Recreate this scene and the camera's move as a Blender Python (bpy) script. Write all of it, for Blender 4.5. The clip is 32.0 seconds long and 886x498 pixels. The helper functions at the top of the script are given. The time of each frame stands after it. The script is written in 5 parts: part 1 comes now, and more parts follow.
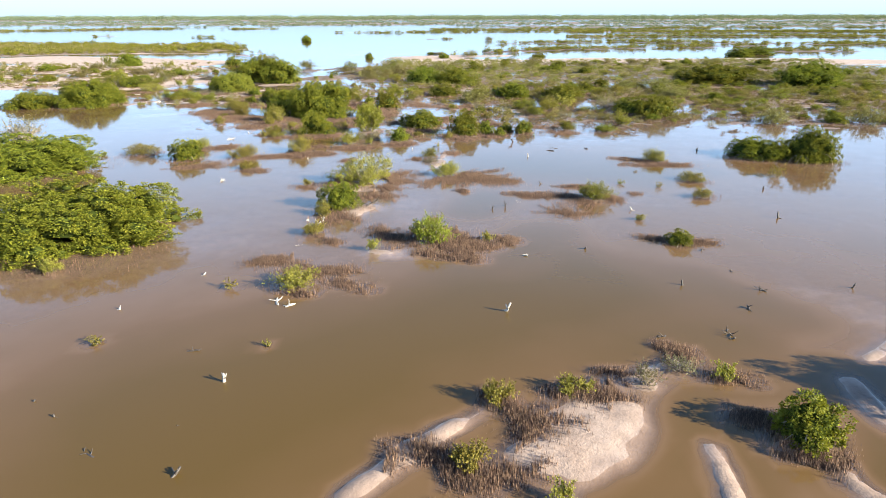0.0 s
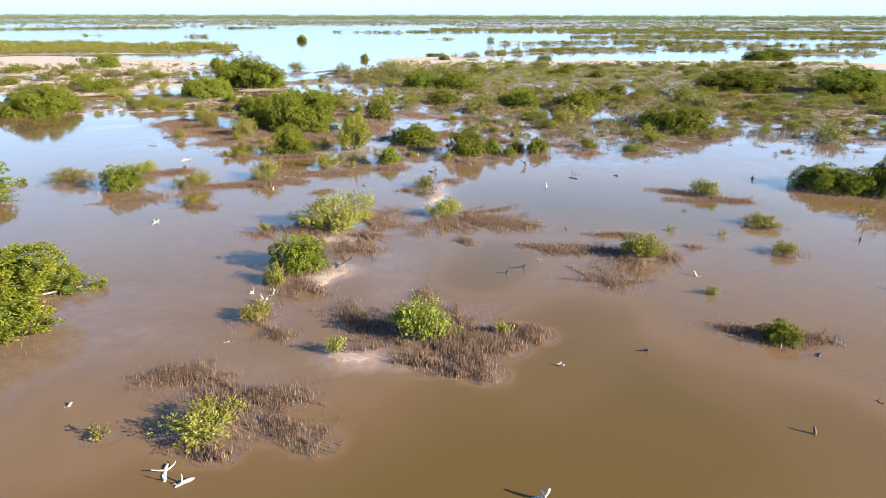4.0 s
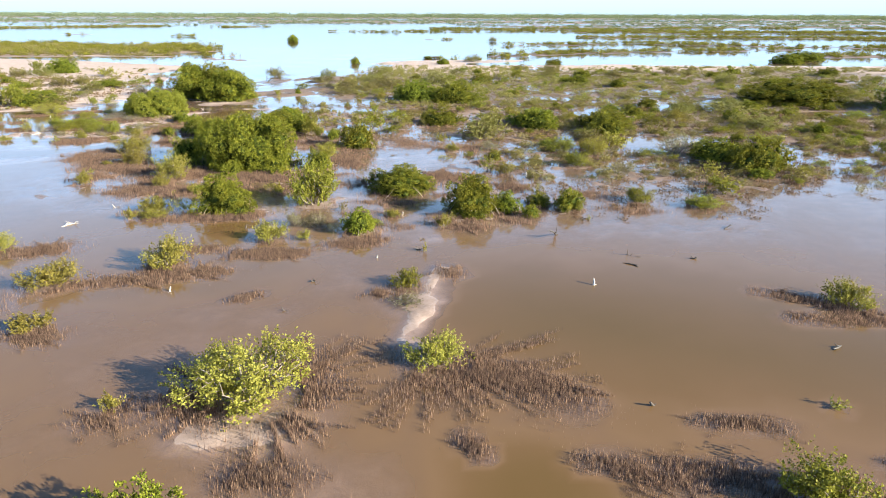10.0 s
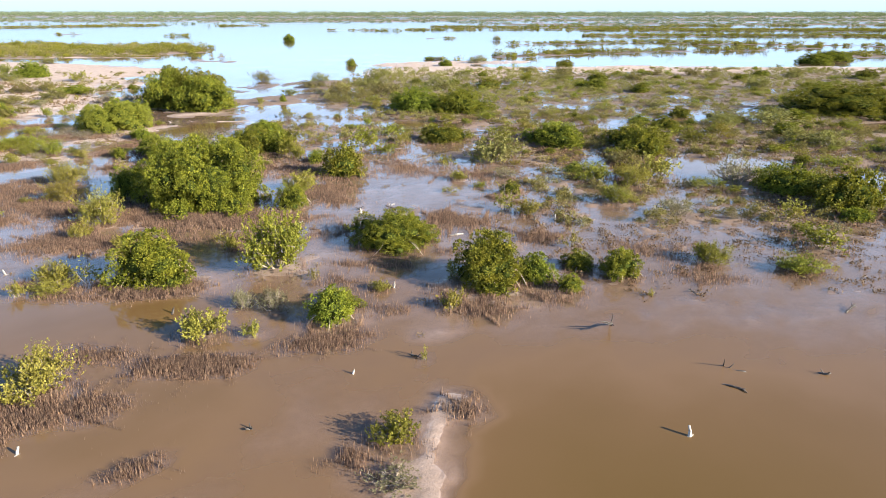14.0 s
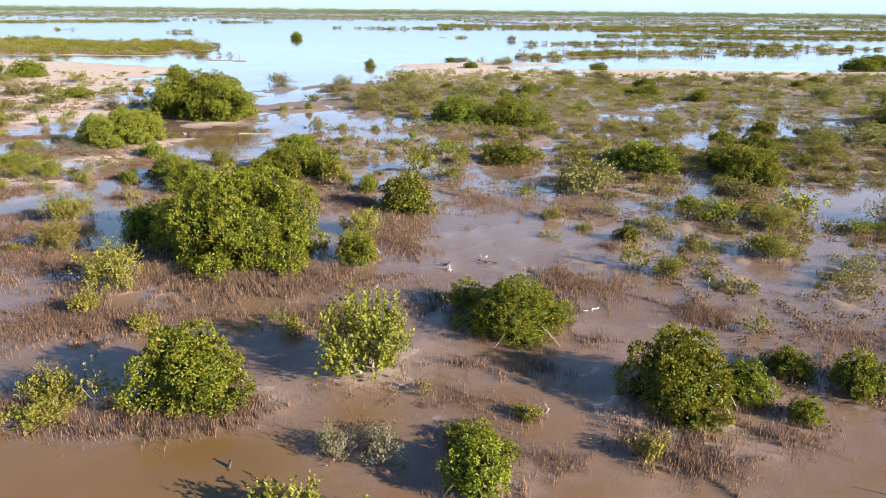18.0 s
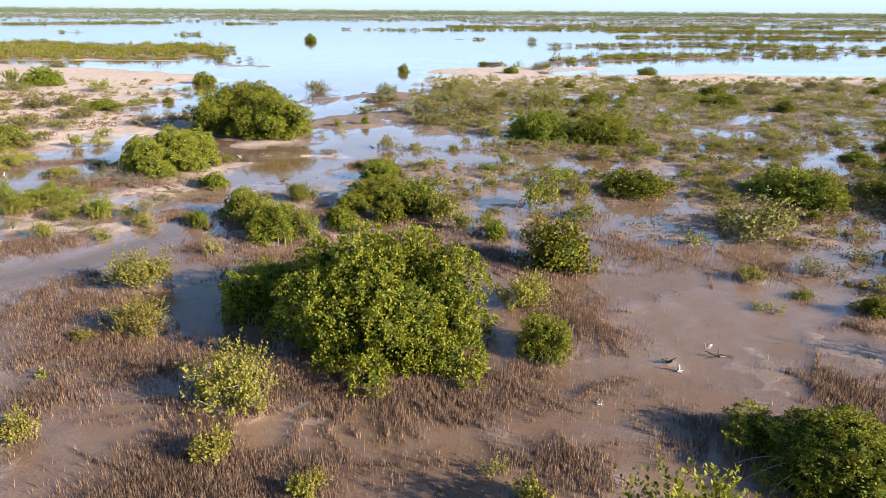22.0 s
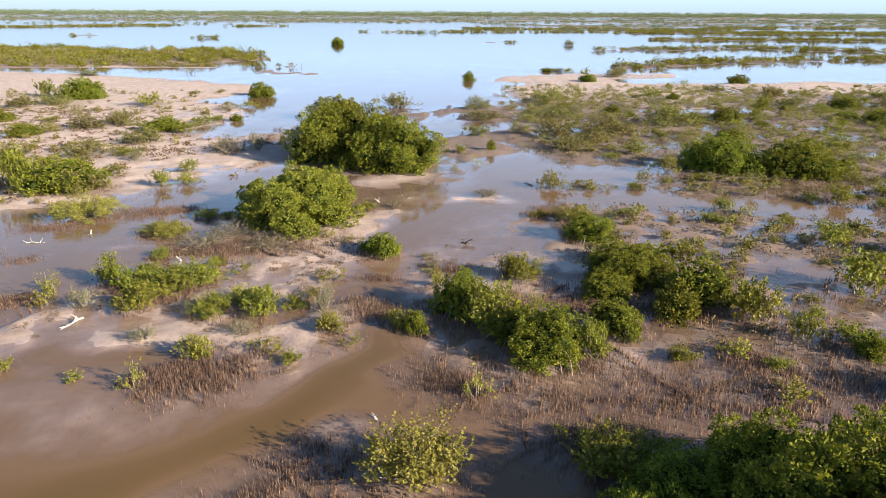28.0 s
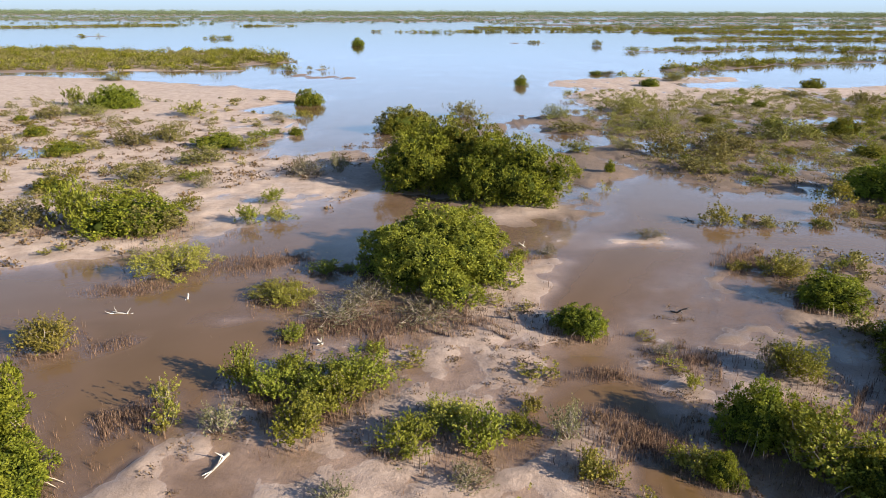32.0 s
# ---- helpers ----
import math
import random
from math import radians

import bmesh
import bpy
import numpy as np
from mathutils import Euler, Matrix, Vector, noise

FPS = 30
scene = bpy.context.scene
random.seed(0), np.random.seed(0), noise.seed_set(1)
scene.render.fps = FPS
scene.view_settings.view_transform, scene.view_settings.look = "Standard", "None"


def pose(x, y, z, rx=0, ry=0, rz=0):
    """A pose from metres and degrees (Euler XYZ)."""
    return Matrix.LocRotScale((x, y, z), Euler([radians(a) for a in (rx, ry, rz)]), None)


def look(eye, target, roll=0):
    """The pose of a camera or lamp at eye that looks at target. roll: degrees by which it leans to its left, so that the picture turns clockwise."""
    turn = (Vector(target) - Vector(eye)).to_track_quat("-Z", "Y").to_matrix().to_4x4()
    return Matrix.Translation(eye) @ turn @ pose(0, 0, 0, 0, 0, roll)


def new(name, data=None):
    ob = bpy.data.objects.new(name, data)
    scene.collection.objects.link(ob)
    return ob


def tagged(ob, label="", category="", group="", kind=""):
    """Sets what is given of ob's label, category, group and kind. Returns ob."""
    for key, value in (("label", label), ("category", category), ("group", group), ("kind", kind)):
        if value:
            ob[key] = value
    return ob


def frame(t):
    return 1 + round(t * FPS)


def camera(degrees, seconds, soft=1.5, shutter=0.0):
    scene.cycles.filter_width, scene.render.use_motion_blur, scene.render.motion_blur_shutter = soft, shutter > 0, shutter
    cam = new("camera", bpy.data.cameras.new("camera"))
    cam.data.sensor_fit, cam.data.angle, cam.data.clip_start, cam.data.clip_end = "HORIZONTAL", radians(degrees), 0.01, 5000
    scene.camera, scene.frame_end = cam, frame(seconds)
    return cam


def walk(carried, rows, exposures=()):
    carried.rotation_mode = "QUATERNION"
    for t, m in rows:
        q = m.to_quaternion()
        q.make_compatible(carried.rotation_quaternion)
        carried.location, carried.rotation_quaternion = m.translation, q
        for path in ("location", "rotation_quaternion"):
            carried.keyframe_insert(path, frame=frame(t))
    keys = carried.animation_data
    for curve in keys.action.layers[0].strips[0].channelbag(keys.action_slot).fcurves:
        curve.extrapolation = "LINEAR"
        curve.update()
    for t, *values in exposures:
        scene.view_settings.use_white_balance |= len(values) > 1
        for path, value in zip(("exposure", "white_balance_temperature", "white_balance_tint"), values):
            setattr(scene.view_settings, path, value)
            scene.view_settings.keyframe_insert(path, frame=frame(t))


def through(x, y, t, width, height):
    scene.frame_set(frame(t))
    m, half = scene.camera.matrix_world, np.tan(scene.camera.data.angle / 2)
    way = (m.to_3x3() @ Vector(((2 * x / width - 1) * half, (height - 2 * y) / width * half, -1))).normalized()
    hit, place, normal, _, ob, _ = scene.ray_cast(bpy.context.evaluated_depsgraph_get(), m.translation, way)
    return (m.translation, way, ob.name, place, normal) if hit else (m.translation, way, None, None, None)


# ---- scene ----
cam = camera(68.0, 32.0, soft=0.8)
PATH = [
    (0.0, -0.000, -0.000, 9.979, 0.056, -19.599, 0.113),
    (1.0, 0.058, 2.506, 9.916, 0.088, -19.595, 0.092),
    (2.0, 0.073, 4.993, 9.847, 0.057, -19.601, 0.115),
    (3.0, 0.098, 7.478, 9.788, 0.050, -19.610, 0.011),
    (3.5, 0.115, 8.720, 9.772, 0.054, -19.602, -0.056),
    (5.5, 0.142, 13.580, 9.803, -0.000, -19.672, -0.209),
    (6.0, 0.178, 14.794, 9.822, 0.003, -19.694, -0.221),
    (7.0, 0.224, 17.271, 9.875, 0.017, -19.701, -0.279),
    (8.0, 0.253, 19.799, 9.937, -0.019, -19.704, -0.313),
    (9.0, 0.303, 22.350, 9.973, -0.013, -19.721, -0.254),
    (10.0, 0.397, 24.857, 9.991, 0.018, -19.729, -0.211),
    (11.0, 0.473, 27.398, 9.970, 0.072, -19.741, -0.042),
    (12.0, 0.548, 29.898, 9.940, 0.137, -19.767, 0.042),
    (13.0, 0.508, 32.383, 9.933, 0.155, -19.795, 0.013),
    (14.0, 0.209, 34.787, 9.938, 0.203, -19.878, -0.019),
    (14.5, -0.078, 35.942, 9.938, 0.227, -19.909, -0.033),
    (16.5, -2.282, 40.256, 9.894, 0.065, -19.948, -0.404),
    (17.0, -2.981, 41.253, 9.889, 0.042, -19.991, -0.485),
    (18.0, -4.487, 43.218, 9.889, 0.006, -20.010, -0.582),
    (19.0, -6.074, 45.129, 9.907, -0.012, -20.038, -0.546),
    (20.0, -7.730, 46.972, 9.958, -0.026, -20.018, -0.540),
    (21.0, -9.495, 48.824, 10.020, -0.035, -19.995, -0.482),
    (22.0, -11.305, 50.694, 10.075, -0.079, -19.978, -0.430),
    (23.0, -13.156, 52.502, 10.114, -0.114, -19.952, -0.430),
    (24.0, -15.028, 54.290, 10.122, -0.159, -19.931, -0.421),
    (25.0, -16.882, 56.161, 10.115, -0.160, -19.901, -0.389),
    (25.5, -17.792, 57.103, 10.116, -0.173, -19.878, -0.363),
    (27.5, -21.391, 60.597, 10.145, -0.139, -19.869, -0.333),
    (28.0, -22.289, 61.517, 10.153, -0.124, -19.874, -0.306),
    (29.0, -24.099, 63.350, 10.161, -0.066, -19.879, -0.206),
    (30.0, -25.918, 65.207, 10.168, -0.024, -19.913, -0.138),
    (31.0, -27.760, 67.074, 10.175, -0.006, -19.946, -0.094),
    (32.0, -29.641, 68.961, 10.187, -0.077, -19.926, -0.193),
]
walk(cam, [(t, pose(x, y, z, 90 + p, 0, w) @ pose(0, 0, 0, 0, 0, -r)) for t, x, y, z, w, p, r in PATH],
     exposures=[(0.0, 1.97, 5800, 2), (10.0, 2.0, 5780, 2), (14.0, 1.93, 5800, 5), (20.0, 1.78, 5950, 7), (28.0, 1.63, 6000, 8), (32.0, 1.40, 6000, 7)])

# ---- light: a low sun behind the camera's right shoulder, and a clear pale sky ----
SUN_UP, SUN_AZ = 21.0, -25.0
world = bpy.data.worlds.new("sky")
scene.world = world
world.use_nodes = True
wt = world.node_tree
sky = wt.nodes.new("ShaderNodeTexSky")
sky.sky_type = "NISHITA"
sky.sun_disc = False
sky.sun_elevation = radians(SUN_UP)
sky.sun_rotation = radians(90 - SUN_AZ)
sky.air_density, sky.dust_density, sky.ozone_density = 0.8, 0.0, 3.5
# pale haze over the clear sky, thick towards the horizon and gone overhead
geo_w = wt.nodes.new("ShaderNodeTexCoord")
sep_w = wt.nodes.new("ShaderNodeSeparateXYZ")
wt.links.new(geo_w.outputs["Generated"], sep_w.inputs[0])
haze = wt.nodes.new("ShaderNodeValToRGB")
haze.color_ramp.elements[0].position, haze.color_ramp.elements[0].color = 0.0, (0.95, 0.95, 0.95, 1)
haze.color_ramp.elements[1].position, haze.color_ramp.elements[1].color = 0.75, (0.0, 0.0, 0.0, 1)
haze.color_ramp.elements.new(0.12).color = (0.88, 0.88, 0.88, 1)
haze.color_ramp.elements.new(0.26).color = (0.5, 0.5, 0.5, 1)
haze.color_ramp.elements.new(0.4).color = (0.1, 0.1, 0.1, 1)
wt.links.new(sep_w.outputs[2], haze.inputs[0])
veil = wt.nodes.new("ShaderNodeMix")
veil.data_type, veil.blend_type = "RGBA", "MIX"
low = wt.nodes.new("ShaderNodeValToRGB")
low.color_ramp.elements[0].position, low.color_ramp.elements[0].color = 0.0, (0.62, 0.55, 0.45, 1)
low.color_ramp.elements[1].position, low.color_ramp.elements[1].color = 0.07, (1, 1, 1, 1)
wt.links.new(sep_w.outputs[2], low.inputs[0])
dim = wt.nodes.new("ShaderNodeMix")
dim.data_type, dim.blend_type = "RGBA", "MULTIPLY"
dim.inputs[0].default_value = 1.0
dim.inputs[6].default_value = (5.7, 7.6, 10.6, 1)
wt.links.new(low.outputs[0], dim.inputs[7])
wt.links.new(dim.outputs[2], veil.inputs[7])
wt.links.new(haze.outputs[0], veil.inputs[0])
wt.links.new(sky.outputs[0], veil.inputs[6])
wt.links.new(veil.outputs[2], wt.nodes["Background"].inputs[0])
wt.nodes["Background"].inputs[1].default_value = 0.062
sun_data = bpy.data.lights.new("sun", "SUN")
sun_data.energy, sun_data.angle, sun_data.color = 5.0, radians(0.6), (1.0, 0.85, 0.64)
sun = new("sun", sun_data)
to_sun = Vector((math.cos(radians(SUN_AZ)) * math.cos(radians(SUN_UP)), math.sin(radians(SUN_AZ)) * math.cos(radians(SUN_UP)), math.sin(radians(SUN_UP))))
sun.matrix_world = look(to_sun * 50, (0, 0, 0))


# ---- materials ----
def material(name):
    m = bpy.data.materials.new(name)
    m.use_nodes = True
    m.node_tree.nodes.clear()
    nt = m.node_tree
    out = nt.nodes.new("ShaderNodeOutputMaterial")

    def link(a, b):
        nt.links.new(a, b)
    return m, nt, out, link


def ramp(nt, fac, *stops):
    r = nt.nodes.new("ShaderNodeValToRGB")
    e = r.color_ramp.elements
    while len(e) < len(stops):
        e.new(0.5)
    for el, (p, c) in zip(e, stops):
        el.position = p
        el.color = (*c, 1) if len(c) == 3 else c
    nt.links.new(fac, r.inputs[0])
    return r.outputs[0]


def mixed(nt, fac, a, b, blend="MIX"):
    m = nt.nodes.new("ShaderNodeMix")
    m.data_type, m.blend_type = "RGBA", blend
    for sock, v in ((m.inputs[0], fac), (m.inputs[6], a), (m.inputs[7], b)):
        if isinstance(v, (int, float)):
            sock.default_value = v
        elif isinstance(v, tuple):
            sock.default_value = (*v, 1)
        else:
            nt.links.new(v, sock)
    return m.outputs[2]


def maths(nt, op, a, b=0.0, clamp=False):
    m = nt.nodes.new("ShaderNodeMath")
    m.operation, m.use_clamp = op, clamp
    for sock, v in ((m.inputs[0], a), (m.inputs[1], b)):
        if isinstance(v, (int, float)):
            sock.default_value = v
        else:
            nt.links.new(v, sock)
    return m.outputs[0]


def noise_tex(nt, scale, detail=4.0, rough=0.55, coords=None):
    n = nt.nodes.new("ShaderNodeTexNoise")
    n.inputs["Scale"].default_value = scale
    n.inputs["Detail"].default_value = detail
    n.inputs["Roughness"].default_value = rough
    if coords is not None:
        nt.links.new(coords, n.inputs["Vector"])
    return n.outputs["Fac"]


def leaf_material(name, dark, mid, light, through=0.35):
    """Foliage: every leaf has its own shade, every bush its own hue, light passes through."""
    m, nt, out, link = material(name)
    geo = nt.nodes.new("ShaderNodeNewGeometry")
    info = nt.nodes.new("ShaderNodeObjectInfo")
    base = ramp(nt, geo.outputs["Random Per Island"], (0.0, dark), (0.55, mid), (1.0, tuple(0.5 * a + 0.5 * b for a, b in zip(mid, light))))
    tex = nt.nodes.new("ShaderNodeTexCoord")
    patch = noise_tex(nt, 2.6, 3.0, 0.6, tex.outputs["Object"])
    base = mixed(nt, maths(nt, "MULTIPLY", maths(nt, "SUBTRACT", patch, 0.41), 2.6, True), base, light)
    hsv = nt.nodes.new("ShaderNodeHueSaturation")
    hsv.inputs["Hue"].default_value = 0.5
    link(maths(nt, "ADD", maths(nt, "MULTIPLY", info.outputs["Random"], 0.035), 0.482), hsv.inputs["Hue"])
    link(maths(nt, "ADD", maths(nt, "MULTIPLY", info.outputs["Random"], 0.3), 0.85), hsv.inputs["Value"])
    link(base, hsv.inputs["Color"])
    p = nt.nodes.new("ShaderNodeBsdfPrincipled")
    p.inputs["Roughness"].default_value = 0.55
    p.inputs["Specular IOR Level"].default_value = 0.1
    link(hsv.outputs[0], p.inputs["Base Color"])
    tr = nt.nodes.new("ShaderNodeBsdfTranslucent")
    link(mixed(nt, 1.0, hsv.outputs[0], (1.0, 0.95, 0.45), "MULTIPLY"), tr.inputs[0])
    mx = nt.nodes.new("ShaderNodeMixShader")
    mx.inputs[0].default_value = through
    link(p.outputs[0], mx.inputs[1])
    link(tr.outputs[0], mx.inputs[2])
    link(mx.outputs[0], out.inputs[0])
    return m


def rough_material(name, stops, scale=6.0, rough=0.85, bump=0.3, per_piece=0.25):
    """Bark, wood and twigs: grain at two scales, each piece a little lighter or darker."""
    m, nt, out, link = material(name)
    tex = nt.nodes.new("ShaderNodeTexCoord")
    geo = nt.nodes.new("ShaderNodeNewGeometry")
    n1 = noise_tex(nt, scale, 5.0, 0.6, tex.outputs["Object"])
    n2 = noise_tex(nt, scale * 7, 3.0, 0.6, tex.outputs["Object"])
    fac = maths(nt, "ADD", maths(nt, "MULTIPLY", n1, 0.7), maths(nt, "MULTIPLY", n2, 0.3))
    fac = maths(nt, "ADD", fac, maths(nt, "MULTIPLY", maths(nt, "SUBTRACT", geo.outputs["Random Per Island"], 0.5), per_piece), True)
    p = nt.nodes.new("ShaderNodeBsdfPrincipled")
    p.inputs["Roughness"].default_value = rough
    link(ramp(nt, fac, *stops), p.inputs["Base Color"])
    b = nt.nodes.new("ShaderNodeBump")
    b.inputs["Strength"].default_value = bump
    b.inputs["Distance"].default_value = 0.01
    link(n2, b.inputs["Height"])
    link(b.outputs[0], p.inputs["Normal"])
    link(p.outputs[0], out.inputs[0])
    return m


M_GREEN = leaf_material("leaf_deep_green", (0.04, 0.05, 0.006), (0.1, 0.114, 0.011), (0.3, 0.285, 0.03), 0.3)
M_FRESH = leaf_material("leaf_fresh_green", (0.045, 0.06, 0.007), (0.112, 0.134, 0.013), (0.3, 0.3, 0.033), 0.32)
M_YELLOW = leaf_material("leaf_yellow_green", (0.098, 0.092, 0.016), (0.205, 0.186, 0.032), (0.37, 0.318, 0.068), 0.3)
M_OLIVE = leaf_material("leaf_olive", (0.075, 0.08, 0.011), (0.155, 0.162, 0.02), (0.31, 0.295, 0.04), 0.32)
M_GREY = leaf_material("leaf_grey_dry", (0.10, 0.09, 0.05), (0.18, 0.16, 0.09), (0.28, 0.25, 0.14))
M_SCRUB = leaf_material("leaf_scrub", (0.07, 0.064, 0.02), (0.165, 0.15, 0.046), (0.30, 0.265, 0.085), 0.28)
# far foliage: air haze painted in as a greyer, bluer green
M_HAZED_WOODS = leaf_material("leaf_woods", (0.085, 0.11, 0.07), (0.14, 0.165, 0.1), (0.2, 0.215, 0.125))
M_HERB = leaf_material("saltwort_brown", (0.06, 0.038, 0.02), (0.135, 0.085, 0.046), (0.24, 0.175, 0.085), 0.15)
# crown filling: the inner shade is painted as a dark, sheenless green
M_INNER_SHADE = rough_material("inner_twigs", ((0.2, (0.02, 0.027, 0.006)), (0.6, (0.045, 0.055, 0.011)), (0.9, (0.085, 0.09, 0.02))), 5.0, 1.0)
M_INNER_SHADE.node_tree.nodes["Principled BSDF"].inputs["Specular IOR Level"].default_value = 0.0
M_BARK = rough_material("bark_grey", ((0.25, (0.12, 0.09, 0.065)), (0.6, (0.26, 0.21, 0.16)), (0.85, (0.42, 0.36, 0.29))), 9.0)
M_PROP = rough_material("prop_root_bark", ((0.25, (0.18, 0.135, 0.1)), (0.6, (0.37, 0.3, 0.235)), (0.85, (0.55, 0.47, 0.39))), 9.0)
M_BLEACHED = rough_material("bleached_wood", ((0.25, (0.14, 0.115, 0.095)), (0.5, (0.38, 0.34, 0.295)), (0.75, (0.6, 0.555, 0.5))), 8.0)
M_DARKWOOD = rough_material("wet_dark_wood", ((0.2, (0.02, 0.016, 0.013)), (0.6, (0.06, 0.045, 0.035)), (0.85, (0.18, 0.14, 0.11))), 8.0, 0.6)
M_STICK = rough_material("aerial_root_bark", ((0.1, (0.04, 0.021, 0.014)), (0.5, (0.132, 0.072, 0.045)), (0.9, (0.30, 0.186, 0.115))), 4.0, 0.9, 0.2, 0.9)


def ground_material():
    m, nt, out, link = material("sand_and_mud")
    geo = nt.nodes.new("ShaderNodeNewGeometry")
    sep = nt.nodes.new("ShaderNodeSeparateXYZ")
    link(geo.outputs["Position"], sep.inputs[0])
    pos = geo.outputs["Position"]
    big = noise_tex(nt, 0.12, 4.0, 0.6, pos)
    mid = noise_tex(nt, 1.1, 5.0, 0.6, pos)
    fine = noise_tex(nt, 14.0, 4.0, 0.65, pos)
    sand = ramp(nt, mid, (0.25, (0.33, 0.237, 0.187)), (0.5, (0.49, 0.367, 0.297)), (0.75, (0.59, 0.452, 0.37)))
    mud = ramp(nt, mid, (0.3, (0.14, 0.093, 0.07)), (0.55, (0.24, 0.163, 0.125)), (0.75, (0.335, 0.238, 0.188)))
    litter = ramp(nt, fine, (0.3, (0.045, 0.03, 0.018)), (0.5, (0.12, 0.08, 0.054)), (0.7, (0.26, 0.185, 0.135)))
    att = nt.nodes.new("ShaderNodeAttribute")
    att.attribute_name = "litter"
    dry = maths(nt, "MULTIPLY", maths(nt, "ADD", maths(nt, "ADD", sep.outputs[2], 0.03), maths(nt, "MULTIPLY", maths(nt, "SUBTRACT", mid, 0.5), 0.3)), 8.0, True)
    sandy = nt.nodes.new("ShaderNodeAttribute")
    sandy.attribute_name = "sand"
    mud = mixed(nt, maths(nt, "MULTIPLY", sandy.outputs["Fac"], 0.9), mud, mixed(nt, 0.2, sand, (0.26, 0.18, 0.13)))
    pale = mixed(nt, 0.78, sand, (0.195, 0.122, 0.085))
    sand = mixed(nt, sandy.outputs["Fac"], pale, sand)
    col = mixed(nt, dry, mud, sand)
    lit = maths(nt, "MULTIPLY", att.outputs["Fac"], maths(nt, "MULTIPLY", maths(nt, "SUBTRACT", mid, 0.30), 5.0, True), True)
    col = mixed(nt, lit, col, litter)
    col = mixed(nt, maths(nt, "MULTIPLY", maths(nt, "SUBTRACT", fine, 0.55), 1.6, True), col, (0.13, 0.09, 0.065))
    speck = noise_tex(nt, 45.0, 2.0, 0.6, pos)
    col = mixed(nt, maths(nt, "MULTIPLY", maths(nt, "SUBTRACT", speck, 0.6), 3.0, True), col, (0.10, 0.07, 0.05))
    clod = noise_tex(nt, 4.5, 5.0, 0.7, pos)
    col = mixed(nt, maths(nt, "MULTIPLY", maths(nt, "SUBTRACT", clod, 0.52), 3.2, True), col, mixed(nt, 0.7, col, (0.10, 0.068, 0.048)))
    p = nt.nodes.new("ShaderNodeBsdfPrincipled")
    link(col, p.inputs["Base Color"])
    link(maths(nt, "ADD", maths(nt, "MULTIPLY", maths(nt, "MULTIPLY", sep.outputs[2], 22.0, True), 0.65), 0.22), p.inputs["Roughness"])
    b = nt.nodes.new("ShaderNodeBump")
    b.inputs["Strength"].default_value, b.inputs["Distance"].default_value = 0.55, 0.035
    link(maths(nt, "ADD", maths(nt, "ADD", fine, clod), maths(nt, "MULTIPLY", mid, 1.5)), b.inputs["Height"])
    link(b.outputs[0], p.inputs["Normal"])
    link(p.outputs[0], out.inputs[0])
    return m


def water_material():
    """Turbid brown water: the deeper, the less of the bottom comes through; its face mirrors the sky."""
    m, nt, out, link = material("muddy_water")
    geo = nt.nodes.new("ShaderNodeNewGeometry")
    pos = geo.outputs["Position"]
    att = nt.nodes.new("ShaderNodeAttribute")
    att.attribute_name = "depth"
    swirl = noise_tex(nt, 0.16, 5.0, 0.6, pos)
    depth = maths(nt, "ADD", att.outputs["Fac"], maths(nt, "MULTIPLY", maths(nt, "SUBTRACT", swirl, 0.5), 0.08))
    body = ramp(nt, maths(nt, "MULTIPLY", depth, 3.0, True), (0.02, (0.33, 0.226, 0.17)), (0.14, (0.26, 0.168, 0.117)), (0.34, (0.172, 0.102, 0.053)), (0.58, (0.13, 0.075, 0.029)), (0.95, (0.1, 0.06, 0.015)))
    cloud = maths(nt, "MULTIPLY", depth, 7.0, True)
    diff = nt.nodes.new("ShaderNodeBsdfDiffuse")
    link(body, diff.inputs[0])
    clear = nt.nodes.new("ShaderNodeBsdfTransparent")
    clear.inputs[0].default_value = (0.97, 0.93, 0.88, 1)
    mx = nt.nodes.new("ShaderNodeMixShader")
    link(maths(nt, "ADD", maths(nt, "MULTIPLY", cloud, 0.92), 0.03, True), mx.inputs[0])
    link(clear.outputs[0], mx.inputs[1])
    link(diff.outputs[0], mx.inputs[2])
    b = nt.nodes.new("ShaderNodeBump")
    b.inputs["Strength"].default_value, b.inputs["Distance"].default_value = 0.12, 0.02
    link(maths(nt, "ADD", noise_tex(nt, 2.2, 3.0, 0.5, pos), noise_tex(nt, 0.4, 2.0, 0.5, pos)), b.inputs["Height"])
    gloss = nt.nodes.new("ShaderNodeBsdfGlossy")
    gloss.inputs["Roughness"].default_value = 0.06
    link(b.outputs[0], gloss.inputs["Normal"])
    fr = nt.nodes.new("ShaderNodeLayerWeight")
    link(b.outputs[0], fr.inputs["Normal"])
    mirror = maths(nt, "ADD", maths(nt, "MULTIPLY", maths(nt, "POWER", fr.outputs["Facing"], 5.0), 0.96), 0.035, True)
    top = nt.nodes.new("ShaderNodeMixShader")
    link(mirror, top.inputs[0])
    link(mx.outputs[0], top.inputs[1])
    link(gloss.outputs[0], top.inputs[2])
    link(top.outputs[0], out.inputs[0])
    return m


M_GROUND = ground_material()
M_WATER = water_material()


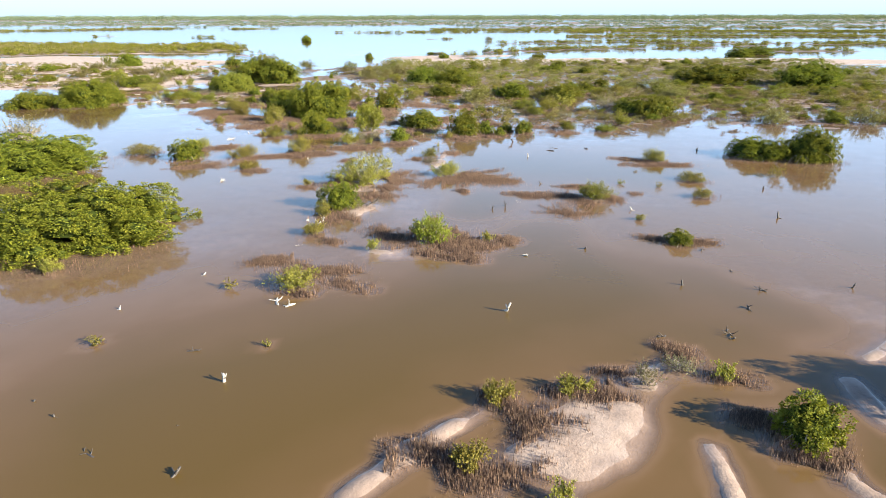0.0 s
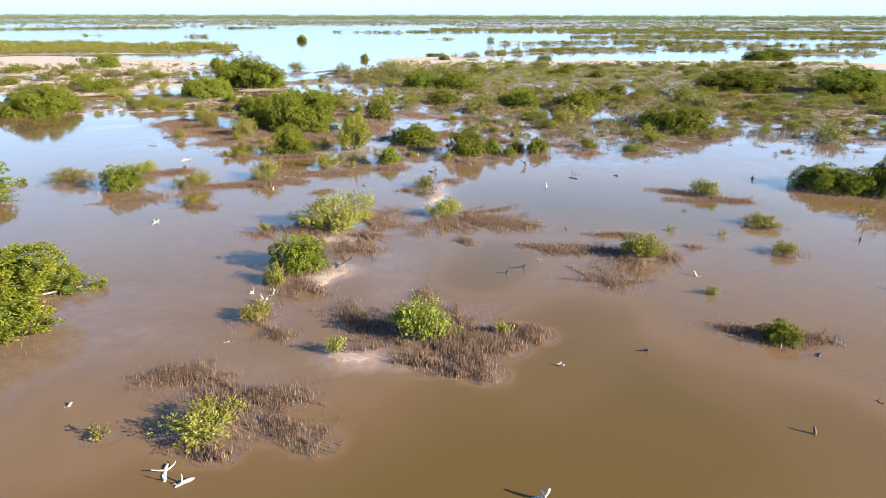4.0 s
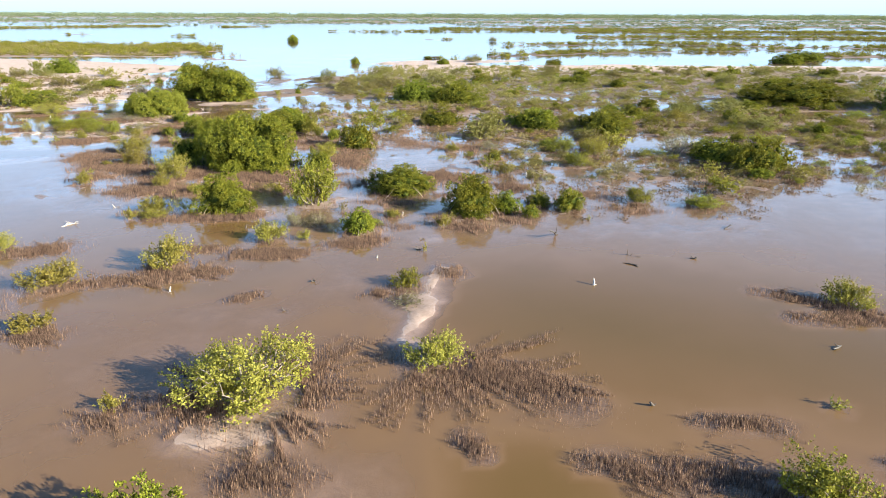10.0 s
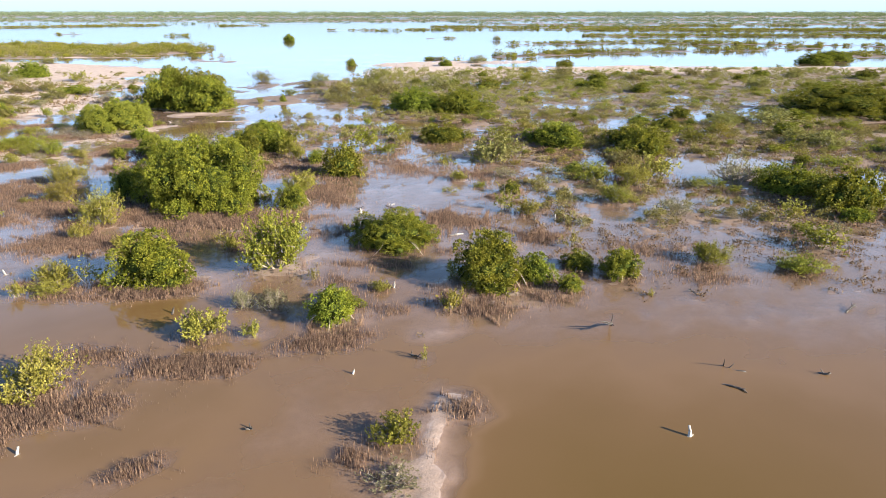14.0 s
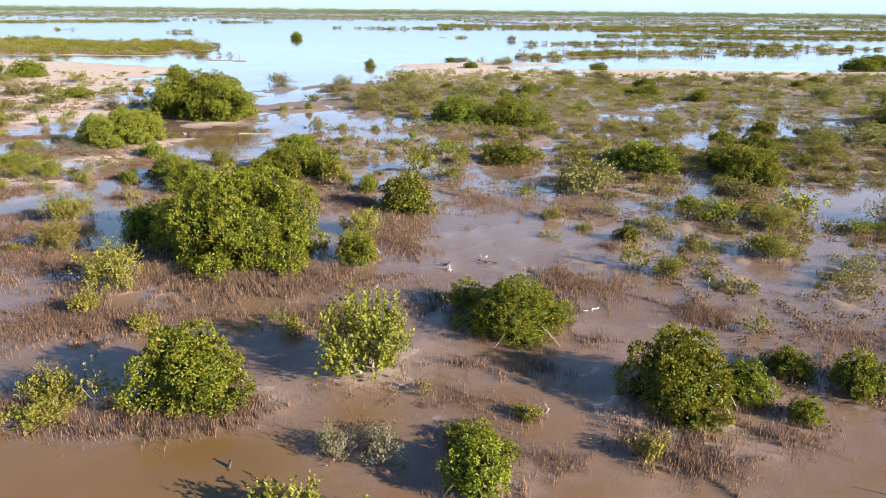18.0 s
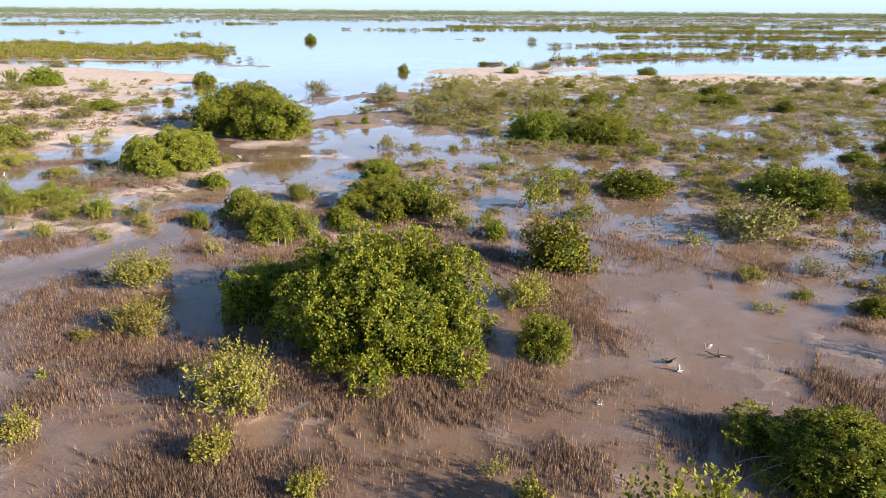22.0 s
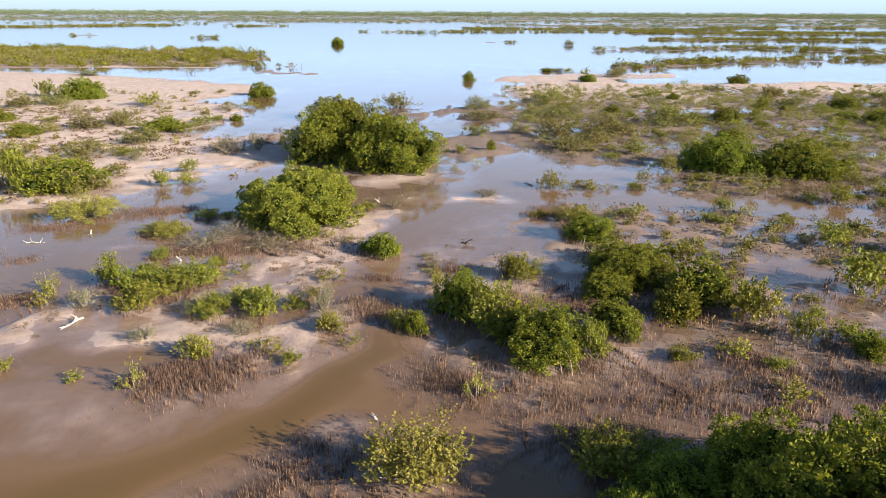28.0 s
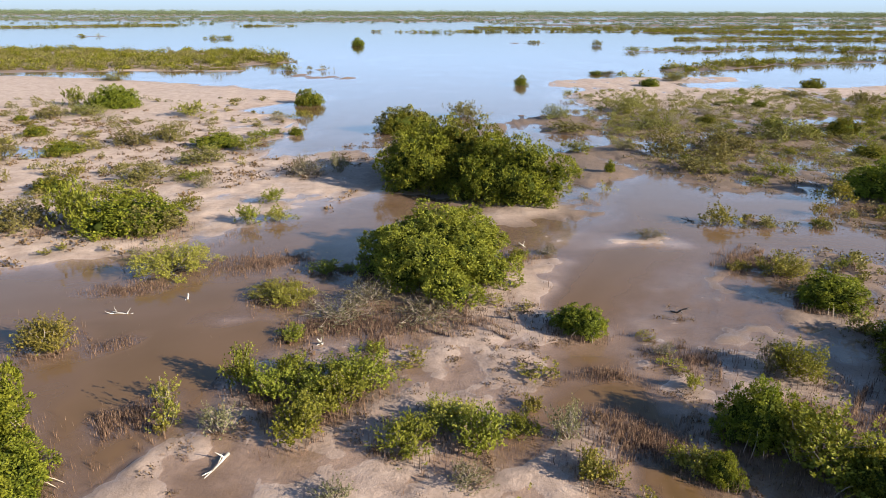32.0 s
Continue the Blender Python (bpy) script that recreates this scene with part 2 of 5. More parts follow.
# ---- mesh helpers ----
def mesh_of(name, verts, faces, materials, index=None, smooth=False):
    """A mesh from arrays: verts n x 3, faces m x 3 or m x 4."""
    me = bpy.data.meshes.new(name)
    verts, faces = np.asarray(verts, np.float32), np.asarray(faces, np.int32)
    k = faces.shape[1]
    me.vertices.add(len(verts))
    me.vertices.foreach_set("co", verts.ravel())
    me.loops.add(faces.size)
    me.loops.foreach_set("vertex_index", faces.ravel())
    me.polygons.add(len(faces))
    me.polygons.foreach_set("loop_start", np.arange(0, faces.size, k, dtype=np.int32))
    for m in materials:
        me.materials.append(m)
    if index is not None:
        me.polygons.foreach_set("material_index", np.asarray(index, np.int32))
    if smooth:
        me.polygons.foreach_set("use_smooth", np.ones(len(faces), bool))
    me.update(calc_edges=True)
    return me


def join(parts):
    """Join (verts, faces) pairs into one pair."""
    vs, fs, n = [], [], 0
    for v, f in parts:
        vs.append(v)
        fs.append(f + n)
        n += len(v)
    return np.concatenate(vs), np.concatenate(fs)


def tube(points, radii, sides=5):
    """A tapered tube of quads along a line of points, closed at its thin end by its taper."""
    points = np.asarray(points, float)
    n = len(points)
    along = np.gradient(points, axis=0)
    along /= np.linalg.norm(along, axis=1)[:, None] + 1e-9
    ref = np.where(np.abs(along[:, 2:3]) > 0.9, np.array([[1.0, 0, 0]]), np.array([[0, 0, 1.0]]))
    a = np.cross(along, ref)
    a /= np.linalg.norm(a, axis=1)[:, None] + 1e-9
    b = np.cross(along, a)
    ang = np.arange(sides) * 2 * np.pi / sides
    v = points[:, None, :] + np.asarray(radii)[:, None, None] * (np.cos(ang)[None, :, None] * a[:, None, :] + np.sin(ang)[None, :, None] * b[:, None, :])
    i, j = np.meshgrid(np.arange(n - 1), np.arange(sides), indexing="ij")
    k = (j + 1) % sides
    f = np.stack([i * sides + j, i * sides + k, (i + 1) * sides + k, (i + 1) * sides + j], -1).reshape(-1, 4)
    caps = []
    if sides == 4:
        caps = [[3, 2, 1, 0], [(n - 1) * 4, (n - 1) * 4 + 1, (n - 1) * 4 + 2, (n - 1) * 4 + 3]]
    elif sides == 5:
        e = (n - 1) * 5
        caps = [[3, 2, 1, 0], [0, 4, 3, 0], [e, e + 1, e + 2, e + 3], [e, e + 3, e + 4, e]]
    elif sides == 6:
        e = (n - 1) * 6
        caps = [[3, 2, 1, 0], [5, 4, 3, 0], [e, e + 1, e + 2, e + 3], [e, e + 3, e + 4, e + 5]]
    caps = [c for c in caps if len(set(c)) == 4]
    if caps:
        f = np.concatenate([f, np.array(caps)])
    return v.reshape(-1, 3), f


def wander(rng, start, way, length, steps, bend=0.35, droop=0.0):
    """A crooked line of points."""
    pts = [np.asarray(start, float)]
    way = np.asarray(way, float) / np.linalg.norm(way)
    for _ in range(steps):
        way = way + rng.normal(0, bend, 3) / math.sqrt(steps) + np.array([0, 0, droop / steps])
        way /= np.linalg.norm(way)
        pts.append(pts[-1] + way * length / steps)
    return np.array(pts)


def value_noise(x, y, seed):
    """Smooth noise in 0..1 over a plane."""
    xi, yi = np.floor(x).astype(np.int64), np.floor(y).astype(np.int64)
    fx, fy = x - xi, y - yi
    fx, fy = fx * fx * (3 - 2 * fx), fy * fy * (3 - 2 * fy)

    def at(i, j):
        h = (i * 374761393 + j * 668265263 + seed * 1442695041) & 0xFFFFFFFF
        h = ((h ^ (h >> 13)) * 1274126177) & 0xFFFFFFFF
        return ((h ^ (h >> 16)) & 0xFFFF) / 65535.0
    return (at(xi, yi) * (1 - fx) + at(xi + 1, yi) * fx) * (1 - fy) + (at(xi, yi + 1) * (1 - fx) + at(xi + 1, yi + 1) * fx) * fy


def fractal(x, y, size, seed, octaves=4):
    """Layered noise about 0, roughly -1..1; size is the largest wave in metres."""
    total, amp, norm = 0.0, 1.0, 0.0
    for o in range(octaves):
        total = total + amp * (value_noise(x / size * 2 ** o + 17.3 * o, y / size * 2 ** o - 9.1 * o, seed + o) - 0.5)
        norm += amp
        amp *= 0.55
    return total / norm * 2.6


def ease(lo, hi, v):
    t = np.clip((v - lo) / (hi - lo), 0, 1)
    return t * t * (3 - 2 * t)


# ---- the lie of the land: water at z = 0, banks and flats just above it ----
BANKS, FLATS, POOLS, MATS, MOUNDS = [], [], [], [], []


def bank(xa, ya, xb, yb, half, top):
    BANKS.append((xa, ya, xb, yb, half, top))


def flat(xa, ya, xb, yb, half, top, rough=0.14):
    FLATS.append((xa, ya, xb, yb, half, top, rough))


def pool(xa, ya, xb, yb, half, depth=0.15):
    POOLS.append((xa, ya, xb, yb, half, depth))


# wide flats with scrub, and the far shores and islands
flat(30, 82, 95, 84, 21, 0.045)
flat(-8, 84, 14, 86, 9, 0.025, 0.11)
flat(-32.5, 84.8, -28.5, 87.5, 3.9, -0.005, 0.055)
flat(-33, 81.5, -30, 82, 1.8, -0.05, 0.055)
flat(-30.2, 83.6, -28.2, 88, 1.9, 0.015, 0.05)
flat(-31, 91, -24, 94, 2.6, 0.05, 0.055)
flat(-20, 79.5, -6, 79, 3.4, 0.0, 0.07)
flat(-16, 90, 2, 92, 8.5, 0.035, 0.11)
flat(-21.5, 85, -15, 88, 3.2, -0.01, 0.055)
flat(-24.5, 82.5, -22, 81, 1.6, 0.0, 0.055)
flat(-18, 93.5, -13, 94, 2.5, -0.01, 0.065)
flat(3, 13.5, 6, 16, 1.8, -0.045, 0.055)
flat(6, 16.5, 12, 17.5, 1.2, -0.09, 0.05)
flat(-18, 66, 12, 62, 9, -0.085, 0.065)
flat(13, 70, 45, 68, 8, -0.03, 0.09)
flat(1, 72, 15, 77, 5.5, -0.03, 0.09)
flat(-12, 117, 60, 133, 25, 0.06)
flat(4, 150, 90, 148, 20, 0.07, 0.058)
flat(-8, 170, 12, 177, 7, 0.05, 0.055)
flat(60, 110, 160, 120, 30, 0.06)
flat(-48, 108, -110, 112, 14, 0.07, 0.055)
flat(-62, 128, -140, 130, 20, 0.1, 0.055)
flat(-60, 151, -100, 166, 15, 0.14, 0.05)
flat(-90, 190, -52, 192, 3, 0.1, 0.05)
flat(-60, 138, -48, 132, 7, 0.05, 0.05)
flat(-80, 203, -250, 206, 19, 0.25)
flat(-98, 230, -270, 234, 24, 0.25)
flat(-46, 177.5, -53, 181, 3.4, 0.07)
flat(14, 195, 31, 207, 5, 0.07)
flat(34, 212, 84, 225, 6.5, 0.07)
flat(92, 229, 107, 234, 3.5, 0.07)
flat(26, 257, 72, 272, 6, 0.07)
flat(76, 268, 150, 240, 8, 0.07)
flat(150, 250, 260, 262, 12, 0.07)
flat(72, 338, 190, 338, 13, 0.07)
flat(190, 330, 330, 322, 16, 0.07)
flat(100, 200, 112, 200, 7, 0.07)
flat(-119, 328, -113, 329, 3.6, 0.07)
flat(-177, 348, -169, 350, 3.2, 0.07)
flat(-5, 299, 4, 305, 3.4, 0.07)
flat(-64, 421, -26, 414, 5, 0.07)
flat(-18, 428, 64, 446, 8, 0.07)
flat(-165, 535, -137, 550, 9, 0.07)
flat(-340, 440, -216, 560, 12, 0.07)
flat(90, 430, 420, 420, 26, 0.07)
flat(0, 500, 150, 505, 13, 0.07)
flat(-420, 610, -190, 625, 12, 0.07)
flat(-165, 640, -115, 640, 10, 0.07)
flat(70, 625, 1000, 600, 75, 0.07)
flat(-1400, 900, 1800, 900, 190, 0.07)
flat(-2600, 1700, 2600, 1500, 420, 0.07)
# pale shoals under thin water
flat(-40, 77, -28, 77, 2.6, -0.1, 0.015)
flat(-31, 71.5, -25, 75, 2.2, -0.06, 0.015)
flat(-28.5, 79.5, -25, 83.5, 1.2, 0.0, 0.04)
flat(-37.5, 79.5, -36, 82.5, 0.8, 0.01, 0.03)
flat(-24, 84, -19, 87, 1.8, -0.02, 0.04)
flat(-23.5, 98.5, -14, 97.5, 1.6, -0.02, 0.04)
flat(-4, 70, 2.5, 75, 2.4, -0.075, 0.02)
flat(-7, 62.5, -3.5, 60, 1.0, -0.05, 0.03)
flat(0.3, 58, 3.2, 56.8, 0.9, 0.0, 0.04)
flat(11, 23.5, 15, 21.5, 1.6, -0.11, 0.02)
flat(-24.5, 87, -17.5, 101, 2.6, -0.06, 0.02)
flat(-36, 93, -44, 91, 2.0, -0.05, 0.02)
# creeks and ponds between them
pool(-24.0, 91, -25.1, 87, 0.9)
pool(-25.1, 87, -24.2, 83.5, 0.7, 0.2)
pool(-25.3, 90, -20.5, 98, 1.9)
pool(-19.5, 98, -16.5, 108, 2.6)
pool(-16.5, 104, -9, 104, 1.8)
pool(-16, 99, 0, 96, 1.6)
pool(-34, 92, -60, 90, 2.6)
pool(-26, 118, -18, 124, 2.5)
pool(-60, 118, -75, 122, 2.0)
pool(10, 78, 22, 80, 1.8)
pool(30, 92, 44, 96, 2.0)
pool(5, 134, 12, 136, 1.5)
pool(200, 860, 420, 850, 18, 0.3)
pool(-500, 900, -260, 880, 20, 0.3)
pool(700, 900, 1100, 930, 22, 0.3)
pool(-100, 1350, 500, 1330, 40, 0.3)
# the deeper olive reaches of the first lagoon
pool(-7, 14.5, 5, 24, 4.2, 0.36)
pool(3, 26, 5, 30, 1.8, 0.26)
pool(6.2, 12, 7.2, 15, 1.0, 0.36)
pool(9.5, 15.6, 11.6, 17.2, 0.9, 0.3)
pool(7.4, 14.0, 12.0, 12.6, 2.0, 0.23)
pool(8.0, 17.5, 13.0, 16.0, 1.6, 0.2)
pool(3.6, 11.2, 5.6, 12.2, 0.8, 0.2)
pool(10.4, 13.6, 10.6, 12.0, 0.6, 0.3)
pool(5.0, 18.6, 9.5, 19.5, 1.4, 0.26)
pool(1.5, 34, 2.5, 37, 1.5, 0.26)
pool(4.5, 46, 13, 44, 4.2, 0.27)
pool(10, 24, 12, 21, 1.5, 0.24)
pool(-24.2, 83.5, -24.4, 80, 0.65, 0.24)
pool(-24.4, 80, -26.7, 76.1, 0.75, 0.25)
pool(-26.7, 76.1, -30.3, 73.4, 0.75, 0.25)
pool(-30.3, 73.4, -37, 70.5, 0.8, 0.25)
pool(-40, 76, -36, 74, 2.0, 0.2)
# sandbanks beside the near bushes
bank(-2.20, 11.87, 0.30, 14.60, 0.34, 0.08)
bank(0.06, 14.40, 1.13, 15.09, 0.30, 0.05)
bank(2.70, 13.60, 4.70, 14.70, 0.95, 0.10)
bank(2.76, 14.90, 4.85, 14.90, 0.40, 0.05)
bank(1.70, 13.30, 2.94, 13.00, 0.50, 0.07)
bank(3.59, 16.15, 7.16, 17.75, 0.40, 0.02)
bank(6.58, 13.50, 6.30, 11.30, 0.26, 0.09)
bank(9.25, 12.30, 9.75, 11.30, 0.30, 0.08)
bank(13.10, 17.90, 14.60, 19.00, 0.35, 0.06)
bank(11.75, 16.60, 11.50, 14.50, 0.35, 0.09)
bank(7.96, 13.56, 9.21, 13.56, 0.30, 0.01)
bank(-2.15, 27.66, 1.64, 27.64, 0.50, 0.01)
bank(-3.06, 27.60, -1.95, 28.04, 0.30, 0.02)
bank(-0.58, 27.82, 1.31, 26.96, 0.55, 0.03)
bank(-5.00, 33.76, -4.14, 34.81, 0.35, 0.10)
bank(-5.60, 38.63, -4.23, 39.04, 0.35, 0.10)
bank(-1.00, 44.00, -0.25, 47.00, 0.34, 0.11)
bank(-0.30, 46.66, 0.20, 50.30, 0.34, 0.11)
bank(-0.39, 53.94, 0.45, 54.89, 0.25, 0.00)
bank(-3.40, 54.96, -2.92, 55.40, 0.35, 0.03)
bank(1.01, 57.62, 2.09, 57.79, 0.50, 0.04)
bank(-11.06, 49.31, -10.10, 49.97, 0.35, 0.03)
bank(-17.56, 65.55, -15.54, 66.02, 0.30, 0.04)
bank(-17.17, 65.09, -15.63, 66.02, 0.30, 0.05)
bank(-0.32, 62.57, 0.27, 62.85, 0.40, 0.04)
bank(0.22, 57.76, 3.89, 57.32, 0.50, 0.02)
bank(-6.68, 59.68, -5.00, 60.92, 0.35, 0.05)
bank(-12.38, 57.78, -9.39, 58.57, 0.50, 0.02)
bank(3.51, 59.23, 4.66, 58.56, 0.35, 0.02)
bank(-16.89, 65.22, -15.67, 66.29, 0.30, 0.07)
bank(-31.55, 87.11, -25.83, 88.74, 1.00, 0.09)
bank(-26.37, 93.44, -26.96, 89.61, 0.80, 0.12)
bank(-31.21, 80.80, -26.51, 81.46, 0.80, 0.06)
bank(-26.88, 78.43, -25.61, 80.54, 0.28, 0.09)
bank(-33.06, 80.78, -29.49, 82.52, 1.00, 0.05)
bank(-36.09, 80.29, -36.12, 81.92, 0.35, 0.07)
bank(-26.97, 101.62, -23.85, 103.64, 0.70, 0.12)
bank(-21.54, 98.15, -18.93, 98.19, 0.60, 0.06)
bank(-21.13, 87.43, -17.65, 86.71, 0.35, 0.05)
bank(-19.81, 78.36, -16.53, 79.44, 0.70, 0.05)
bank(-17.64, 77.02, -16.81, 77.77, 0.40, 0.06)
bank(-9.52, 81.41, -6.55, 81.86, 0.60, 0.06)
bank(-37.26, 89.70, -35.18, 90.28, 0.40, 0.04)
bank(-25.35, 87.71, -24.18, 88.41, 0.30, 0.05)
bank(-34.24, 82.42, -31.37, 81.59, 0.70, 0.02)
bank(-36.27, 81.00, -36.31, 82.41, 0.30, 0.07)
bank(-34.87, 81.38, -34.72, 82.64, 0.20, 0.03)
bank(-31.22, 81.40, -27.44, 81.41, 0.80, 0.04)


# sand where little grows
BARE = [(-100, 166, -60, 151, 12), (-62, 140, -49, 135, 6), (-108, 184, -62, 188, 3.5), (-44, 128, -40, 118, 4),
        (-20, 153, 10, 166, 7), (10, 166, 52, 150, 7)]


def segment_distance(x, y, c):
    ax, ay, bx, by = c[:4]
    dx, dy = bx - ax, by - ay
    t = np.clip(((x - ax) * dx + (y - ay) * dy) / (dx * dx + dy * dy + 1e-9), 0, 1)
    return np.hypot(x - ax - t * dx, y - ay - t * dy)


def drifts(x, y):
    """Where low mud with aerial roots lies between the bushes of the middle marsh."""
    zone = ease(50, 58, y - 4 * ease(-2, 4, x)) * (1 - ease(100, 108, y)) * ease(-50, -42, x) * (1 - ease(36, 46, x))
    return ease(0.50, 0.68, fractal(x, y, 5.0, 81, 5)) * zone


def lie(x, y):
    """Height of the ground, and how much litter and dead root covers it."""
    x, y = np.asarray(x, float), np.asarray(y, float)
    wide, mid, small = fractal(x, y, 14, 3), fractal(x, y, 3.2, 11), fractal(x, y, 0.9, 23, 3)
    far = ease(170, 400, y)
    h = -0.13 - 0.06 * wide - 0.035 * mid - 0.012 * small - 0.2 * far
    litter, sand = np.zeros_like(h), np.zeros_like(h)
    ragged, grit = fractal(x, y, 1.5, 51, 4), fractal(x, y, 0.45, 57, 2)
    edge = fractal(x, y, 9, 31) * 0.20 + mid * 0.05
    edge_far = fractal(x, y, 60, 41) * 0.28
    isles = fractal(x, y, 22, 43) * 0.55
    for c in FLATS:
        near = 1 - ease(250, 500, 0.5 * (c[1] + c[3]))
        d = segment_distance(x, y, c) / c[4] + edge * near * min(1.0, 12 / c[4]) * 1.6 + edge_far * (1 - near) + (isles if c[1] > 180 else 0.0)
        s = 1 - ease(0.72, 1.12, d)
        h = h + (c[5] * 0.8 + c[6] * (0.6 * wide + 0.9 * mid + 0.35 * small) + (0.04 * small + 0.035 * grit) * near - h) * s
        if c[6] > 0.06:
            litter = np.maximum(litter, (0.85 if c[1] > 100 and c[0] > -20 else 0.5 if c[1] < 100 else 0.25) * s)
        else:
            sand = np.maximum(sand, s * (1.0 if c[1] > 95 else 0.55))
            litter = np.maximum(litter, 0.12 * s)
    s = drifts(x, y)
    h = np.maximum(h, h + (-0.035 + 0.03 * mid + 0.02 * small - h) * s)
    litter = np.maximum(litter, 0.6 * s)
    for c in POOLS:
        s = 1 - ease(0.0, 1.8, segment_distance(x, y, c) / c[4] + edge * 1.5)
        h = h + (-c[5] - 0.03 * mid - h) * s
        litter = litter * (1 - s)
    for c in MATS:
        s = 1 - ease(0.5, 1.5, segment_distance(x, y, c) / (c[4] + 0.15) + mid * 0.2)
        h = np.maximum(h, h + (-0.06 + 0.045 * mid + 0.025 * small - h) * s)
        litter = np.maximum(litter, 0.5 * s)
    for mx, my, r, top in MOUNDS:
        s = 1 - ease(0.3, 1.5, np.hypot(x - mx, y - my) / r + mid * 0.25)
        h = np.maximum(h, h + (top + 0.03 * mid + 0.015 * small - h) * s)
        litter = np.maximum(litter, 0.6 * s)
    for c in BANKS:
        rag = 0.35 if c[1] < 20 else 1.0
        d = segment_distance(x, y, c) + (ragged * min(c[4] + 0.2, 0.6) + small * 0.2) * rag + grit * 0.06
        s = 1 - ease(0.0, (c[4] + 0.4) if c[1] < 20 else c[4] + 0.85, d)
        h = np.maximum(h, h + ((c[5] - 0.02 if c[1] < 20 else c[5] - 0.06 if c[5] > 0.095 else min(c[5] * 0.6, 0.03) - (0.05 if c[4] < 0.55 else 0.02)) + 0.045 * small + 0.035 * mid + 0.026 * grit - h) * s)
        wide_s = 1 - ease(0.3 * c[4], c[4] + (0.5 if c[1] < 20 else 1.6), d)
        litter = litter * (1 - (0.75 if c[4] > 0.6 else 0.3) * wide_s)
        sand = np.maximum(sand, wide_s * (0.25 if c[1] < 20 else 0.7 if c[4] > 0.6 else 0.5))
    return h, litter, sand


# ---- plants: prototypes in numpy, copied to their places ----
def leaf_kites(rng, base, way, face, size):
    """One kite-shaped leaf of two triangles for every base, along its way, its face turned as given."""
    way = way / (np.linalg.norm(way, axis=1)[:, None] + 1e-9)
    side = np.cross(way, face)
    side /= np.linalg.norm(side, axis=1)[:, None] + 1e-9
    ln = size * rng.uniform(0.7, 1.3, (len(base), 1))
    dip = np.cross(side, way) * ln * rng.uniform(-0.12, 0.12, ln.shape)
    v = np.stack([base, base + way * ln * 0.55 + side * ln * 0.29 + dip, base + way * ln, base + way * ln * 0.55 - side * ln * 0.29 + dip], 1)
    return v.reshape(-1, 3), np.arange(len(base) * 4).reshape(-1, 4)


def ball(center, radius, rng, rings=4, sides=7):
    """A small lumpy ball of quads that fills the inside of a crown, coloured dark as its shade."""
    th = np.linspace(0.25, np.pi - 0.25, rings)
    ph = np.arange(sides) * 2 * np.pi / sides
    t, p = np.meshgrid(th, ph, indexing="ij")
    r = 1 + rng.normal(0, 0.08, t.shape)
    v = np.stack([np.sin(t) * np.cos(p) * r, np.sin(t) * np.sin(p) * r, np.cos(t) * r], -1).reshape(-1, 3) * radius + center
    i, j = np.meshgrid(np.arange(rings - 1), np.arange(sides), indexing="ij")
    k = (j + 1) % sides
    return v, np.stack([i * sides + j, (i + 1) * sides + j, (i + 1) * sides + k, i * sides + k], -1).reshape(-1, 4)


